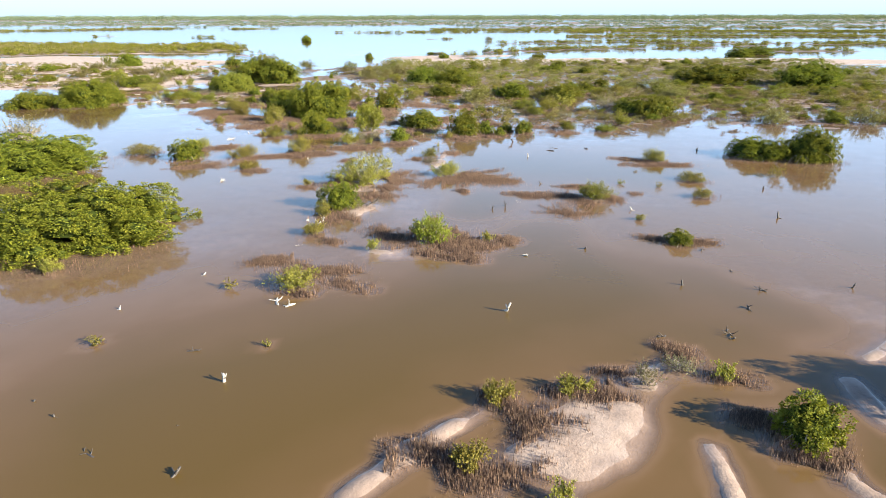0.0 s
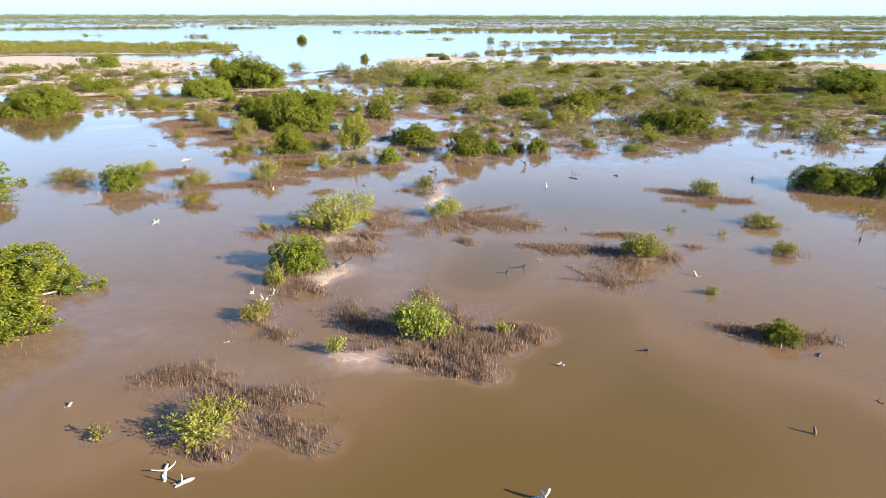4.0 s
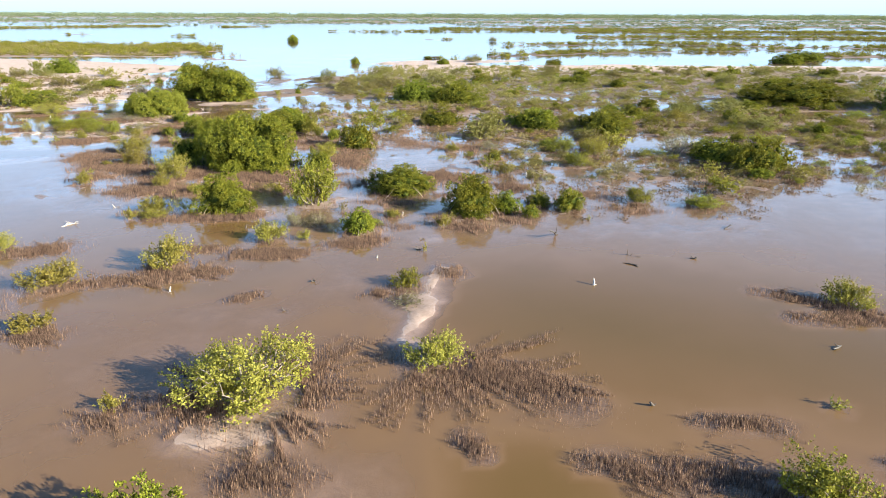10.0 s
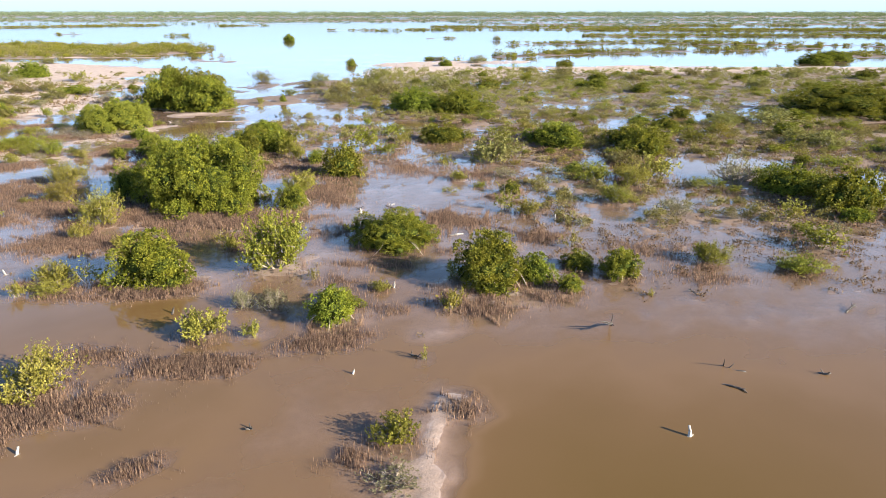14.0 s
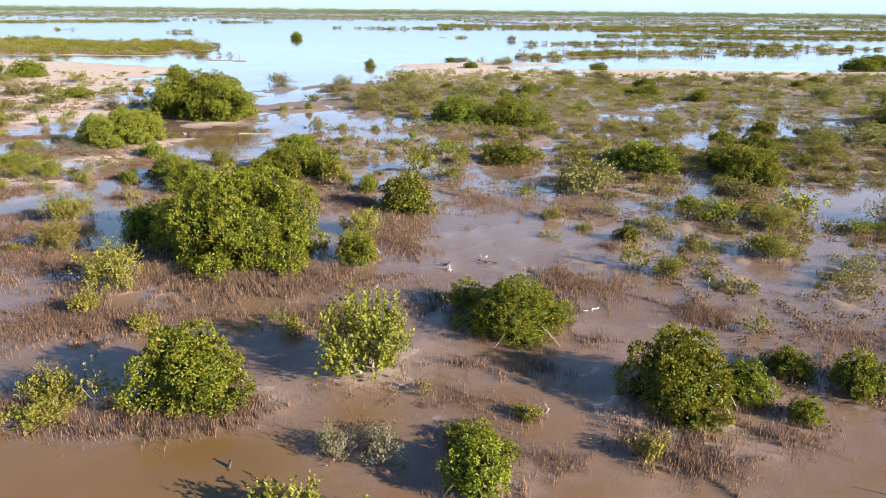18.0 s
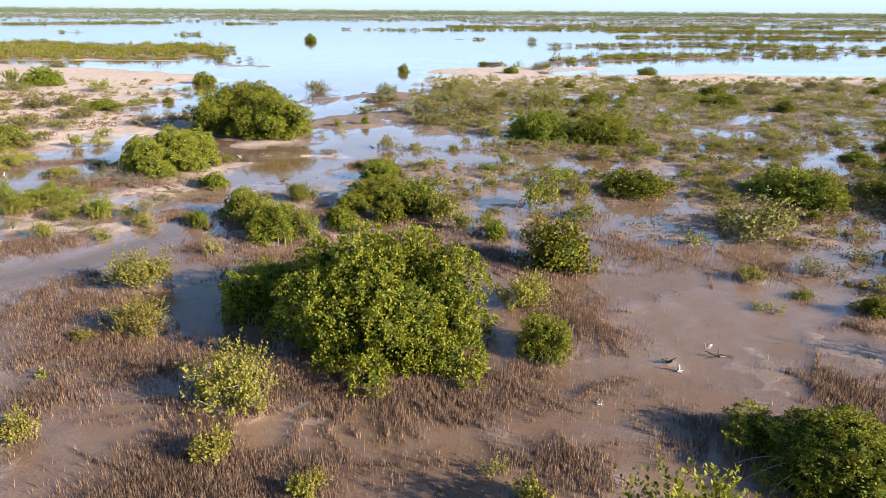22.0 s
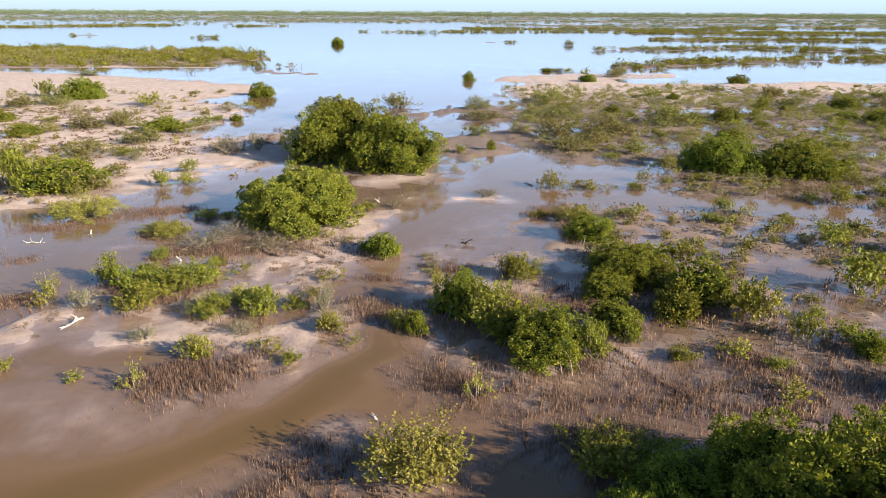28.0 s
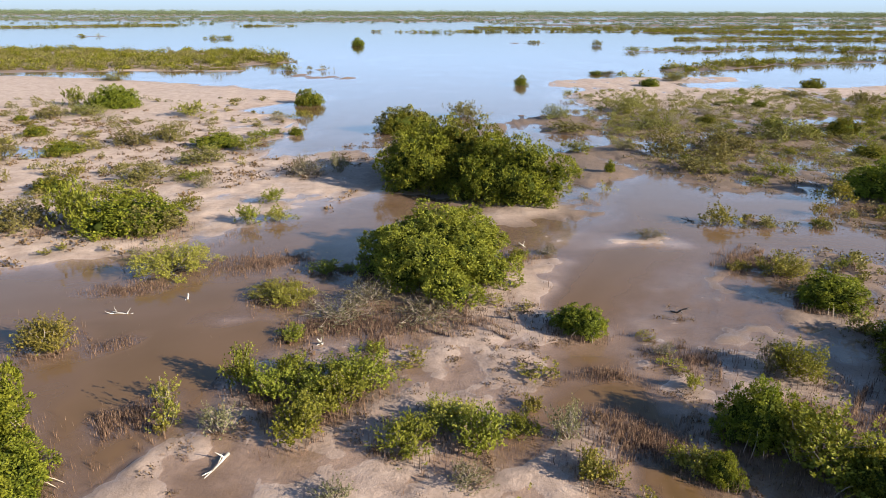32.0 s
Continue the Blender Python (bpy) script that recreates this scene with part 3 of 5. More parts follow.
def dense_crown(seed, wide, high, lobes, leaf, cover, lift=0.12, ragged=0.0):
    """A closed crown: many overlapping lobes, each set with tufts of leaves, the gaps between backed by shade-dark
    balls.
    """
    rng = np.random.default_rng(seed)
    i = np.arange(lobes)
    zf = 1 - (i + 0.5) / lobes * 0.97
    xy = (1 - zf ** 2.0) ** 0.5
    turn = i * 2.39996 + rng.normal(0, 0.3, lobes)
    skin = 2 * np.pi * ((wide / 2) ** 2 * 0.45 + wide / 2 * high * 0.55)
    lobe_r = np.sqrt(skin / lobes / np.pi) * rng.uniform(0.55, 1.6, lobes) * 0.95
    lobe_r = np.minimum(lobe_r, 0.4 * high)
    push = rng.uniform(0.66 - 0.1 * ragged, 1.05 + 0.07 * ragged, lobes)
    bulge = 1 + (0.08 + 0.06 * ragged) * np.sin(turn * 2 + seed) + 0.07 * np.sin(turn * 3 + seed * 1.7)
    c = np.stack([np.cos(turn) * xy * (wide / 2 - lobe_r * 0.7) * push * bulge, np.sin(turn) * xy * (wide / 2 - lobe_r * 0.7) * push * bulge,
                  lift * high + zf * (high * (1 - lift) - lobe_r * 0.75) * push], 1)
    c[:, 2] = np.maximum(c[:, 2], lobe_r * (0.5 + lift))
    low_ring = zf < 0.34
    c[low_ring, 2] = lobe_r[low_ring] * rng.uniform(0.25, 0.6, low_ring.sum())
    gap = leaf * 3.6
    tufts, ways = [], []
    for k in range(lobes):
        n = int(4 * np.pi * lobe_r[k] ** 2 / gap ** 2) + 4
        d = rng.normal(0, 1, (n, 3))
        d /= np.linalg.norm(d, axis=1)[:, None]
        pt = c[k] + d * lobe_r[k] * rng.uniform(0.8, 1.12, (n, 1)) * np.array([1, 1, 0.95])
        q = np.linalg.norm((pt[:, None, :] - c[None]) / lobe_r[None, :, None], axis=2)
        q[:, k] = 9
        keep = (pt[:, 2] > 0.04) & (q.min(1) > 0.8)
        out = d + 0.4 * (pt - np.array([0, 0, high * 0.25])) / np.array([wide / 2, wide / 2, high])
        tufts.append(pt[keep])
        ways.append(out[keep])
    tufts, ways = np.concatenate(tufts), np.concatenate(ways)
    ways /= np.linalg.norm(ways, axis=1)[:, None]
    each = max(6, int(cover * gap ** 2 / (0.29 * leaf * leaf)))
    up = np.array([0, 0, 1.0])
    wayr = np.repeat(ways, each, 0)
    d = wayr * 0.9 + up * 0.35 + rng.normal(0, 0.62, wayr.shape)
    d /= np.linalg.norm(d, axis=1)[:, None]
    tuft_r = np.repeat(gap * rng.uniform(0.35, 0.75, (len(tufts), 1)), each, 0)
    base = np.repeat(tufts, each, 0) + d * tuft_r * rng.uniform(0.25, 1.0, (len(d), 1))
    lv, lf = leaf_kites(rng, base, d + rng.normal(0, 0.6, d.shape), d + up * 0.4 + rng.normal(0, 0.5, d.shape), leaf)
    n = len(base) // 4
    who = rng.choice(lobes, n, p=lobe_r ** 2 / (lobe_r ** 2).sum())
    d = rng.normal(0, 1, (n, 3))
    d /= np.linalg.norm(d, axis=1)[:, None]
    pt = c[who] + d * lobe_r[who, None] * rng.uniform(0.55, 0.9, (n, 1))
    pt[:, 2] = np.abs(pt[:, 2]) + 0.02
    lv, lf = join([(lv, lf), leaf_kites(rng, pt, d + rng.normal(0, 0.6, d.shape), d + up * 0.5, leaf * 1.3)])
    fit_xy = wide / 2 / np.percentile(np.hypot(lv[:, 0], lv[:, 1]), 97.5)
    fit_z = high / np.percentile(lv[:, 2], 99.0)
    fit = np.array([fit_xy, fit_xy, fit_z])
    lv, c, lobe_r = lv * fit, c * fit, lobe_r * min(fit_xy, fit_z)
    # solid core and lobe balls block the view and stand in for shade
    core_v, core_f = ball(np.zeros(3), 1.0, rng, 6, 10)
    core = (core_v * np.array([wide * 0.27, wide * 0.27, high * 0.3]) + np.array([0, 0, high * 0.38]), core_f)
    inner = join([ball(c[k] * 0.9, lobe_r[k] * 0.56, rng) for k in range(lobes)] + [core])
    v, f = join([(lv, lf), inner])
    return v, f, len(lf), c


def open_crown(seed, wide, high, count, leaf, leaves, upright=0.9, tuft_size=1.0):
    """A loose crown: limbs from one foot, tufts of upright leafy shoots along their outer half."""
    rng = np.random.default_rng(seed)
    lines, tufts, radii, twigs = [], [], [], []
    for i in range(count):
        a, rim = i * 2.39996 + rng.normal(0, 0.35), rng.uniform(0, 1) ** 0.55
        e = np.array([math.cos(a) * wide / 2 * rim * rng.uniform(0.7, 1.0), math.sin(a) * wide / 2 * rim * rng.uniform(0.7, 1.0), high * (1 - 0.6 * rim ** 2) * rng.uniform(0.65, 1.0)])
        foot = np.array([*rng.normal(0, 0.025 * wide, 2), -0.12])
        mid = foot * 0.5 + e * np.array([0.6, 0.6, 0.35]) + rng.normal(0, 0.04 * high, 3)
        t = np.linspace(0, 1, 8)[:, None]
        line = (1 - t) ** 2 * foot + 2 * t * (1 - t) * mid + t * t * e + rng.normal(0, 0.012 * wide, (8, 3)) * t
        lines.append(line)
        for u in np.linspace(0.5, 1.0, 5) + rng.normal(0, 0.05, 5):
            k = min(max(u, 0.0), 1.0) * 7
            at = line[int(min(k, 6))] + (line[min(int(k) + 1, 7)] - line[int(min(k, 6))]) * (k - int(min(k, 6)))
            off = rng.normal(0, 0.075 * wide, 3) * np.array([1, 1, 0.5 * high / wide + 0.3])
            p = at + off
            p[2] = max(p[2], 0.1)
            tufts.append(p)
            radii.append((wide * 0.075 + 0.05) * rng.uniform(0.6, 1.45) * tuft_size)
            twigs.append(np.stack([at, at + off * 0.5 + rng.normal(0, 0.015, 3), p]))
    tufts, radii = np.array(tufts), np.array(radii)
    per = max(2, int(leaves / len(tufts) / 9))
    org = np.repeat(tufts, per, 0)
    rr = np.repeat(radii, per)[:, None]
    org = org + rng.normal(0, 0.55, org.shape) * rr
    up = np.array([0, 0, 1.0])
    out = org * np.array([2 / wide, 2 / wide, 0.5 / high])
    way = up * upright + out * 0.7 + rng.normal(0, 0.35, org.shape)
    way /= np.linalg.norm(way, axis=1)[:, None]
    ln = rr * rng.uniform(0.7, 1.5, rr.shape)
    wayr = np.repeat(way, 9, 0)
    base = np.repeat(org, 9, 0) + wayr * np.repeat(ln, 9, 0) * rng.uniform(0.0, 1.0, (len(wayr), 1))
    perp = np.cross(wayr, rng.normal(0, 1, wayr.shape))
    perp /= np.linalg.norm(perp, axis=1)[:, None] + 1e-9
    lv, lf = leaf_kites(rng, base, wayr * 0.65 + perp * 0.8, wayr + up * 0.4 + rng.normal(0, 0.4, wayr.shape), leaf)
    keep = (lv.reshape(-1, 4, 3)[:, :, 2].min(1) > -0.02)
    lv = lv.reshape(-1, 4, 3)[keep].reshape(-1, 3)
    lf = np.arange(len(lv)).reshape(-1, 4)
    fit_xy = wide / 2 / np.percentile(np.hypot(lv[:, 0], lv[:, 1]), 96)
    fit_z = high / np.percentile(lv[:, 2], 98.5)
    fit = np.array([fit_xy, fit_xy, fit_z])
    lv = lv * fit
    return lv, lf, [l * fit for l in lines], [w * fit for w in twigs]


def limbs(rng, ends, thick, high):
    """Stems from one foot to the lobes of a crown."""
    parts = []
    for e in ends:
        e = np.asarray(e)
        mid = e * np.array([0.45, 0.45, 0.4]) + rng.normal(0, 0.04 * high, 3)
        foot = np.array([*(rng.normal(0, thick * 1.4, 2)), -0.12])
        t = np.linspace(0, 1, 6)[:, None]
        line = (1 - t) ** 2 * foot + 2 * t * (1 - t) * mid + t * t * e
        parts.append(tube(line, np.linspace(thick, thick * 0.3, 6), 5))
    return join(parts)


def prop_roots(rng, wide, high, count):
    """Arched stilt roots that leave the stems and reach into the mud."""
    parts = []
    for _ in range(count):
        a = rng.uniform(0, 2 * np.pi)
        r0, r1 = wide * rng.uniform(0.05, 0.2), wide * rng.uniform(0.34, 0.54)
        z0 = high * rng.uniform(0.14, 0.32)
        t = np.linspace(0, 1, 7)
        r = r0 + (r1 - r0) * t
        z = z0 * (1 - t ** 2.2) + 0.10 * high * np.sin(np.pi * t) - 0.15 * t
        wob = a + rng.normal(0, 0.06) * np.sin(t * 3)
        line = np.stack([np.cos(wob) * r, np.sin(wob) * r, z], 1)
        parts.append(tube(line, np.linspace(0.018, 0.011, 7), 4))
    return parts


PROTO = {}


def proto(kind, wide, high, seed, lobes, leaf, cover, mat, props=0, stems=5, ragged=0.0, lift=0.12):
    """A dense bush to be copied: crown, trunk and stilt roots."""
    rng = np.random.default_rng(seed + 500)
    v, f, n, c = dense_crown(seed, wide, high, lobes, leaf, cover, lift, ragged)
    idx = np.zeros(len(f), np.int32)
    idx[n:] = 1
    crown = mesh_of("crown", v, f, [mat, M_INNER_SHADE], idx)
    ends = c[rng.permutation(len(c))[:stems]]
    trunk = [mesh_of("trunk", *limbs(rng, ends, 0.018 + 0.012 * wide, high), [M_BARK], smooth=True)]
    roots_me = [mesh_of("prop_root", v, f, [M_PROP], smooth=True) for v, f in prop_roots(rng, wide, high, props)] if props else []
    PROTO.setdefault(kind, []).append((wide, high, crown, trunk, roots_me))


def proto_open(kind, wide, high, seed, count, leaf, leaves, mat, upright=0.9, tuft_size=1.0):
    """A loose shrub to be copied: crown, and limbs with their side twigs."""
    v, f, lines, twigs = open_crown(seed, wide, high, count, leaf, leaves, upright, tuft_size)
    crown = mesh_of("crown", v, f, [mat])
    r = 0.009 + 0.009 * wide
    limb = [tube(l, np.linspace(r, r * 0.3, 8), 5) for l in lines] if "far" not in kind else [tube(l[::2], np.linspace(r, r * 0.3, 4), 3) for l in lines]
    twig = [tube(w, np.linspace(r * 0.4, r * 0.15, 3), 3) for w in (twigs if "far" not in kind else [])]
    per = len(twig) // len(limb)
    if kind in ("sprig", "grey"):
        trunk = [mesh_of("stem", *join([limb[k]] + twig[k * per:(k + 1) * per]), [M_BARK], smooth=True) for k in range(count)]
    else:
        trunk = [mesh_of("trunk", *join(limb + twig), [M_BARK], smooth=True)]
    PROTO.setdefault(kind, []).append((wide, high, crown, trunk, []))


proto("green", 8.0, 3.6, 1, 90, 0.086, 0.75, M_GREEN, 0, stems=10, ragged=0.8, lift=0.0)
proto("green", 7.4, 3.2, 2, 76, 0.09, 0.7, M_GREEN, 0, stems=10, ragged=0.8, lift=0.0)
proto("green", 4.4, 2.1, 3, 60, 0.072, 0.6, M_GREEN, 16, stems=8, ragged=0.9, lift=0.02)
proto("green", 4.2, 1.9, 4, 54, 0.072, 0.6, M_GREEN, 16, stems=8, ragged=1.4, lift=0.03)
proto("green", 2.5, 1.6, 5, 40, 0.066, 0.6, M_GREEN, 15, stems=7, ragged=0.9, lift=0.03)
proto("green", 2.3, 1.4, 6, 36, 0.066, 0.6, M_GREEN, 14, stems=7, ragged=1.4, lift=0.03)
proto("green", 1.4, 0.95, 7, 24, 0.06, 0.6, M_GREEN, 10, stems=6, ragged=1.2, lift=0.06)
proto("green_far", 8.0, 3.8, 18, 80, 0.13, 0.5, M_GREEN, 0, stems=6, lift=0.0, ragged=1.1)
proto("green_far", 7.0, 3.0, 8, 70, 0.14, 0.55, M_FRESH, 0, stems=6, lift=0.0, ragged=1.0)
proto("green_far", 4.0, 1.8, 9, 46, 0.13, 0.5, M_GREEN, 0, stems=6, lift=0.0, ragged=1.2)
proto("green_far", 2.0, 1.2, 10, 26, 0.11, 0.5, M_GREEN, 0, stems=5, lift=0.0, ragged=1.2)
proto("olive", 7.5, 2.6, 11, 80, 0.1, 0.7, M_OLIVE, 0, stems=12, ragged=1.3, lift=0.0)
proto_open("olive", 3.6, 1.6, 12, 26, 0.072, 17500, M_OLIVE, 0.8)
proto_open("olive", 1.9, 1.1, 13, 15, 0.066, 7700, M_OLIVE, 0.9)
proto_open("olive", 1.2, 0.8, 14, 11, 0.062, 3675, M_OLIVE, 0.9)
proto_open("olive_far", 3.4, 1.4, 15, 14, 0.13, 3380, M_SCRUB, 0.8)
proto_open("olive_far", 2.2, 1.2, 16, 9, 0.115, 1690, M_OLIVE, 0.9)
proto_open("yellow", 3.7, 1.6, 20, 15, 0.07, 13500, M_YELLOW, 0.3, 0.8)
proto_open("yellow", 2.2, 1.3, 21, 18, 0.064, 10500, M_YELLOW, 1.1)
proto_open("yellow", 2.0, 1.0, 22, 16, 0.066, 7350, M_YELLOW, 0.9)
proto_open("yellow", 1.1, 0.75, 23, 11, 0.06, 3500, M_YELLOW, 1.0)
proto_open("yellow", 1.0, 0.6, 24, 10, 0.06, 3150, M_YELLOW, 0.9)
proto_open("yellow", 0.65, 0.5, 25, 7, 0.058, 1487, M_YELLOW, 1.0)
proto_open("yellow_far", 2.2, 1.0, 26, 10, 0.11, 1500, M_YELLOW, 0.9)
proto_open("yellow_far", 1.2, 0.7, 27, 7, 0.09, 700, M_YELLOW, 1.0)
proto_open("grey", 1.5, 0.8, 31, 16, 0.06, 700, M_GREY, 0.8)
proto_open("grey", 2.8, 0.75, 32, 24, 0.065, 1900, M_GREY, 0.7)
proto_open("sprig", 0.95, 1.0, 42, 7, 0.065, 520, M_YELLOW, 1.2)
proto_open("sprig", 0.45, 0.45, 41, 4, 0.06, 150, M_YELLOW, 1.2)

GROWN = []
WORDS = {"green": ("dense deep green red mangrove bush with arched stilt roots", "mangrove bush"),
         "olive": ("olive green mangrove shrub with a loose twiggy crown", "mangrove shrub"),
         "yellow": ("yellow-green black mangrove shrub with upright leafy shoots", "mangrove shrub"),
         "grey": ("half-dead grey shrub with bare twigs and few dry leaves", "dry shrub"),
         "sprig": ("young yellow-green mangrove sapling with few leaves on thin stems", "sapling")}
plant_rng = random.Random(5)


def grow(kind, x, y, wide, high):
    GROWN.append((kind, x, y, wide, high))
    MOUNDS.append((x, y, wide * 0.55 + 0.15, -0.05 if kind == "sprig" else plant_rng.uniform(-0.06, 0.03)))


def plant_all():
    for kind, x, y, wide, high in GROWN:
        ranked = sorted(PROTO[kind + "_far" if kind in ("green", "olive", "yellow") and (wide < 6.5 or kind == "green" or y > 120) and (y > 96 or (x > -14 and y > 76) or (x > 12 and y > 60)) else kind], key=lambda p: abs(math.log(p[0] / wide)) + 0.5 * abs(math.log((p[1] / p[0]) / (high / wide))) + plant_rng.random() * (0.25 if wide < 2.6 else 0.08))
        pw, ph, crown, trunk, props = ranked[0]
        z = float(lie(np.array([x]), np.array([y]))[0][0])
        name = {"green": "mangrove_bush", "olive": "mangrove_shrub", "yellow": "mangrove_shrub", "grey": "dry_shrub", "sprig": "mangrove_sapling"}[kind]
        ob = new(name)
        size = "tall wide " if wide > 5 else ("small " if wide < 1.0 and kind != "sprig" else "")
        ob.empty_display_size = 0.2
        tagged(ob, size + WORDS[kind][0], WORDS[kind][1], "mangroves of the wetland")
        ob.matrix_world = Matrix.Translation((x, y, max(z, -0.05))) @ Matrix.Rotation(plant_rng.uniform(0, 6.28), 4, "Z") @ Matrix.Diagonal((wide / pw * plant_rng.uniform(1.02, 1.14), wide / pw * plant_rng.uniform(0.94, 1.06), high * (0.87 if kind == "green" else 0.93) / ph, 1))
        for nm, me in [("crown", crown)] + [(m.name.split(".")[0], m) for m in trunk] + [("prop_root", r) for r in (props if y < 92 else [])]:
            new(nm, me).parent = ob


# ---- the plants, from the start of the flight to its end ----
grow("yellow", 2.58, 11.63, 0.60, 0.53)
grow("yellow", 0.62, 12.84, 0.96, 0.58)
grow("green", 9.13, 13.94, 1.83, 1.27)
grow("yellow", 1.49, 15.56, 0.85, 0.60)
grow("yellow", 3.65, 16.02, 0.92, 0.44)
grow("grey", 5.79, 16.41, 0.92, 0.69)
grow("yellow", 8.19, 16.78, 0.75, 0.52)
grow("grey", 7.05, 17.23, 1.22, 0.46)
grow("sprig", -5.67, 18.78, 0.33, 0.30)
grow("sprig", -11.29, 18.95, 0.62, 0.32)
grow("sprig", -8.28, 23.56, 0.54, 0.47)
grow("yellow", -5.76, 23.78, 1.78, 0.66)
grow("yellow", -16.26, 25.25, 1.00, 0.65)
grow("yellow", -3.17, 27.81, 0.60, 0.57)
grow("green", 10.93, 28.76, 1.36, 0.77)
grow("olive", -0.61, 28.95, 1.87, 1.32)
grow("yellow", 2.05, 29.19, 0.57, 0.52)
grow("green", -17.77, 29.75, 8.99, 2.92)
grow("yellow", -6.36, 30.28, 1.13, 0.62)
grow("yellow", 10.13, 32.46, 0.54, 0.38)
grow("yellow", -6.37, 33.43, 0.98, 0.83)
grow("green", -5.71, 35.06, 2.35, 1.59)
grow("olive", 8.66, 36.44, 1.83, 0.98)
grow("yellow", 15.06, 36.85, 1.24, 0.52)
grow("sprig", 13.23, 39.32, 0.40, 0.41)
grow("yellow", -8.52, 40.00, 0.65, 0.47)
grow("sprig", 11.11, 40.16, 0.47, 0.36)
grow("yellow", -4.89, 40.52, 3.71, 1.72)
grow("yellow", 15.81, 40.94, 1.66, 0.60)
grow("sprig", 21.68, 41.93, 1.10, 1.32)
grow("yellow", 0.19, 42.56, 1.73, 0.91)
grow("green", -29.31, 43.99, 10.29, 2.57)
grow("yellow", -13.45, 44.65, 1.28, 0.60)
grow("yellow", 15.18, 46.81, 1.69, 0.87)
grow("grey", -0.91, 46.88, 1.47, 0.35)
grow("green", 26.51, 47.34, 4.39, 2.68)
grow("green", -18.97, 48.07, 2.46, 1.56)
grow("green", 23.09, 48.41, 3.98, 1.55)
grow("olive", -1.06, 48.50, 1.15, 0.77)
grow("yellow", -14.85, 48.53, 2.13, 0.89)
grow("yellow", -23.07, 49.82, 2.69, 0.80)
grow("yellow", -11.12, 50.54, 1.97, 1.22)
grow("yellow", -19.48, 52.26, 1.59, 0.82)
grow("sprig", -0.39, 52.38, 0.25, 0.53)
grow("yellow", -6.09, 53.95, 0.66, 0.48)
grow("yellow", -7.71, 53.96, 1.43, 0.90)
grow("green", -3.70, 55.13, 1.68, 1.27)
grow("grey", -5.82, 55.95, 1.07, 0.82)
grow("yellow", 0.46, 56.10, 0.86, 0.73)
grow("grey", -6.98, 56.12, 1.07, 0.73)
grow("grey", -7.19, 56.47, 0.76, 0.64)
grow("green", -3.64, 56.51, 1.70, 0.56)
grow("grey", -6.12, 56.69, 1.33, 0.48)
grow("grey", -36.43, 56.80, 4.42, 2.00)
grow("yellow", -15.61, 57.00, 0.60, 0.58)
grow("sprig", 7.85, 57.22, 0.27, 0.36)
grow("yellow", -14.61, 57.52, 1.64, 0.50)
grow("green", 4.93, 57.71, 0.93, 0.77)
grow("yellow", -2.24, 57.74, 0.79, 0.44)
grow("sprig", -13.67, 58.36, 1.05, 1.15)
grow("yellow", -14.97, 58.46, 1.18, 0.87)
grow("green", -11.30, 58.63, 3.28, 2.20)
grow("green", 1.96, 58.67, 3.10, 2.23)
grow("green", 3.75, 58.76, 1.50, 1.33)
grow("sprig", -4.98, 58.82, 0.64, 0.76)
grow("grey", -15.69, 59.10, 0.71, 0.74)
grow("green", 7.25, 59.30, 1.69, 1.22)
grow("olive", 14.71, 59.72, 2.00, 0.70)
grow("olive", -6.69, 60.06, 2.60, 2.34)
grow("green", 5.71, 60.12, 1.47, 0.87)
grow("olive", 11.37, 60.75, 1.66, 0.83)
grow("olive", 16.90, 62.31, 2.43, 1.06)
grow("yellow", -9.35, 62.31, 0.86, 0.70)
grow("yellow", -14.23, 62.44, 0.87, 0.56)
grow("sprig", 5.92, 62.78, 1.09, 1.12)
grow("sprig", -10.04, 63.19, 0.66, 0.70)
grow("green", -2.15, 63.31, 4.38, 1.68)
grow("yellow", -16.81, 63.64, 1.10, 0.87)
grow("yellow", -21.79, 64.27, 1.10, 0.86)
grow("yellow", -16.91, 66.02, 2.17, 1.72)
grow("yellow", 17.65, 66.57, 1.52, 1.18)
grow("grey", 14.82, 66.82, 1.11, 0.53)
grow("sprig", -22.81, 67.31, 0.47, 0.39)
grow("grey", 12.21, 67.60, 1.71, 0.99)
grow("yellow", 4.61, 67.63, 1.34, 0.80)
grow("sprig", 3.44, 68.39, 1.48, 1.73)
grow("green", -8.03, 69.05, 2.02, 1.30)
grow("green", 22.15, 69.22, 4.14, 2.29)
grow("green", -13.20, 70.05, 7.30, 3.80)
grow("green", -14.80, 73.20, 3.60, 2.20)
grow("green", -17.10, 73.20, 2.80, 1.45)
grow("olive", -18.30, 74.30, 1.90, 1.00)
grow("yellow", -22.90, 69.65, 0.83, 0.39)
grow("olive", 9.62, 69.92, 1.80, 1.00)
grow("grey", -16.10, 69.98, 0.84, 1.20)
grow("yellow", -21.24, 70.16, 1.70, 1.24)
grow("green", -18.05, 71.67, 2.30, 1.78)
grow("green", 4.02, 71.78, 1.18, 0.81)
grow("sprig", 0.48, 72.20, 1.15, 0.51)
grow("green", 20.38, 72.56, 3.86, 1.74)
grow("yellow", -8.31, 72.59, 1.84, 1.18)
grow("yellow", 11.76, 73.86, 1.83, 1.30)
grow("yellow", -22.86, 74.01, 2.31, 1.40)
grow("grey", 18.22, 74.64, 3.39, 1.82)
grow("yellow", 1.02, 75.03, 1.11, 0.61)
grow("grey", 4.01, 75.83, 1.71, 0.79)
grow("green", -6.32, 76.41, 2.80, 2.25)
grow("yellow", -12.45, 77.33, 1.26, 0.64)
grow("sprig", -21.27, 77.49, 0.91, 1.09)
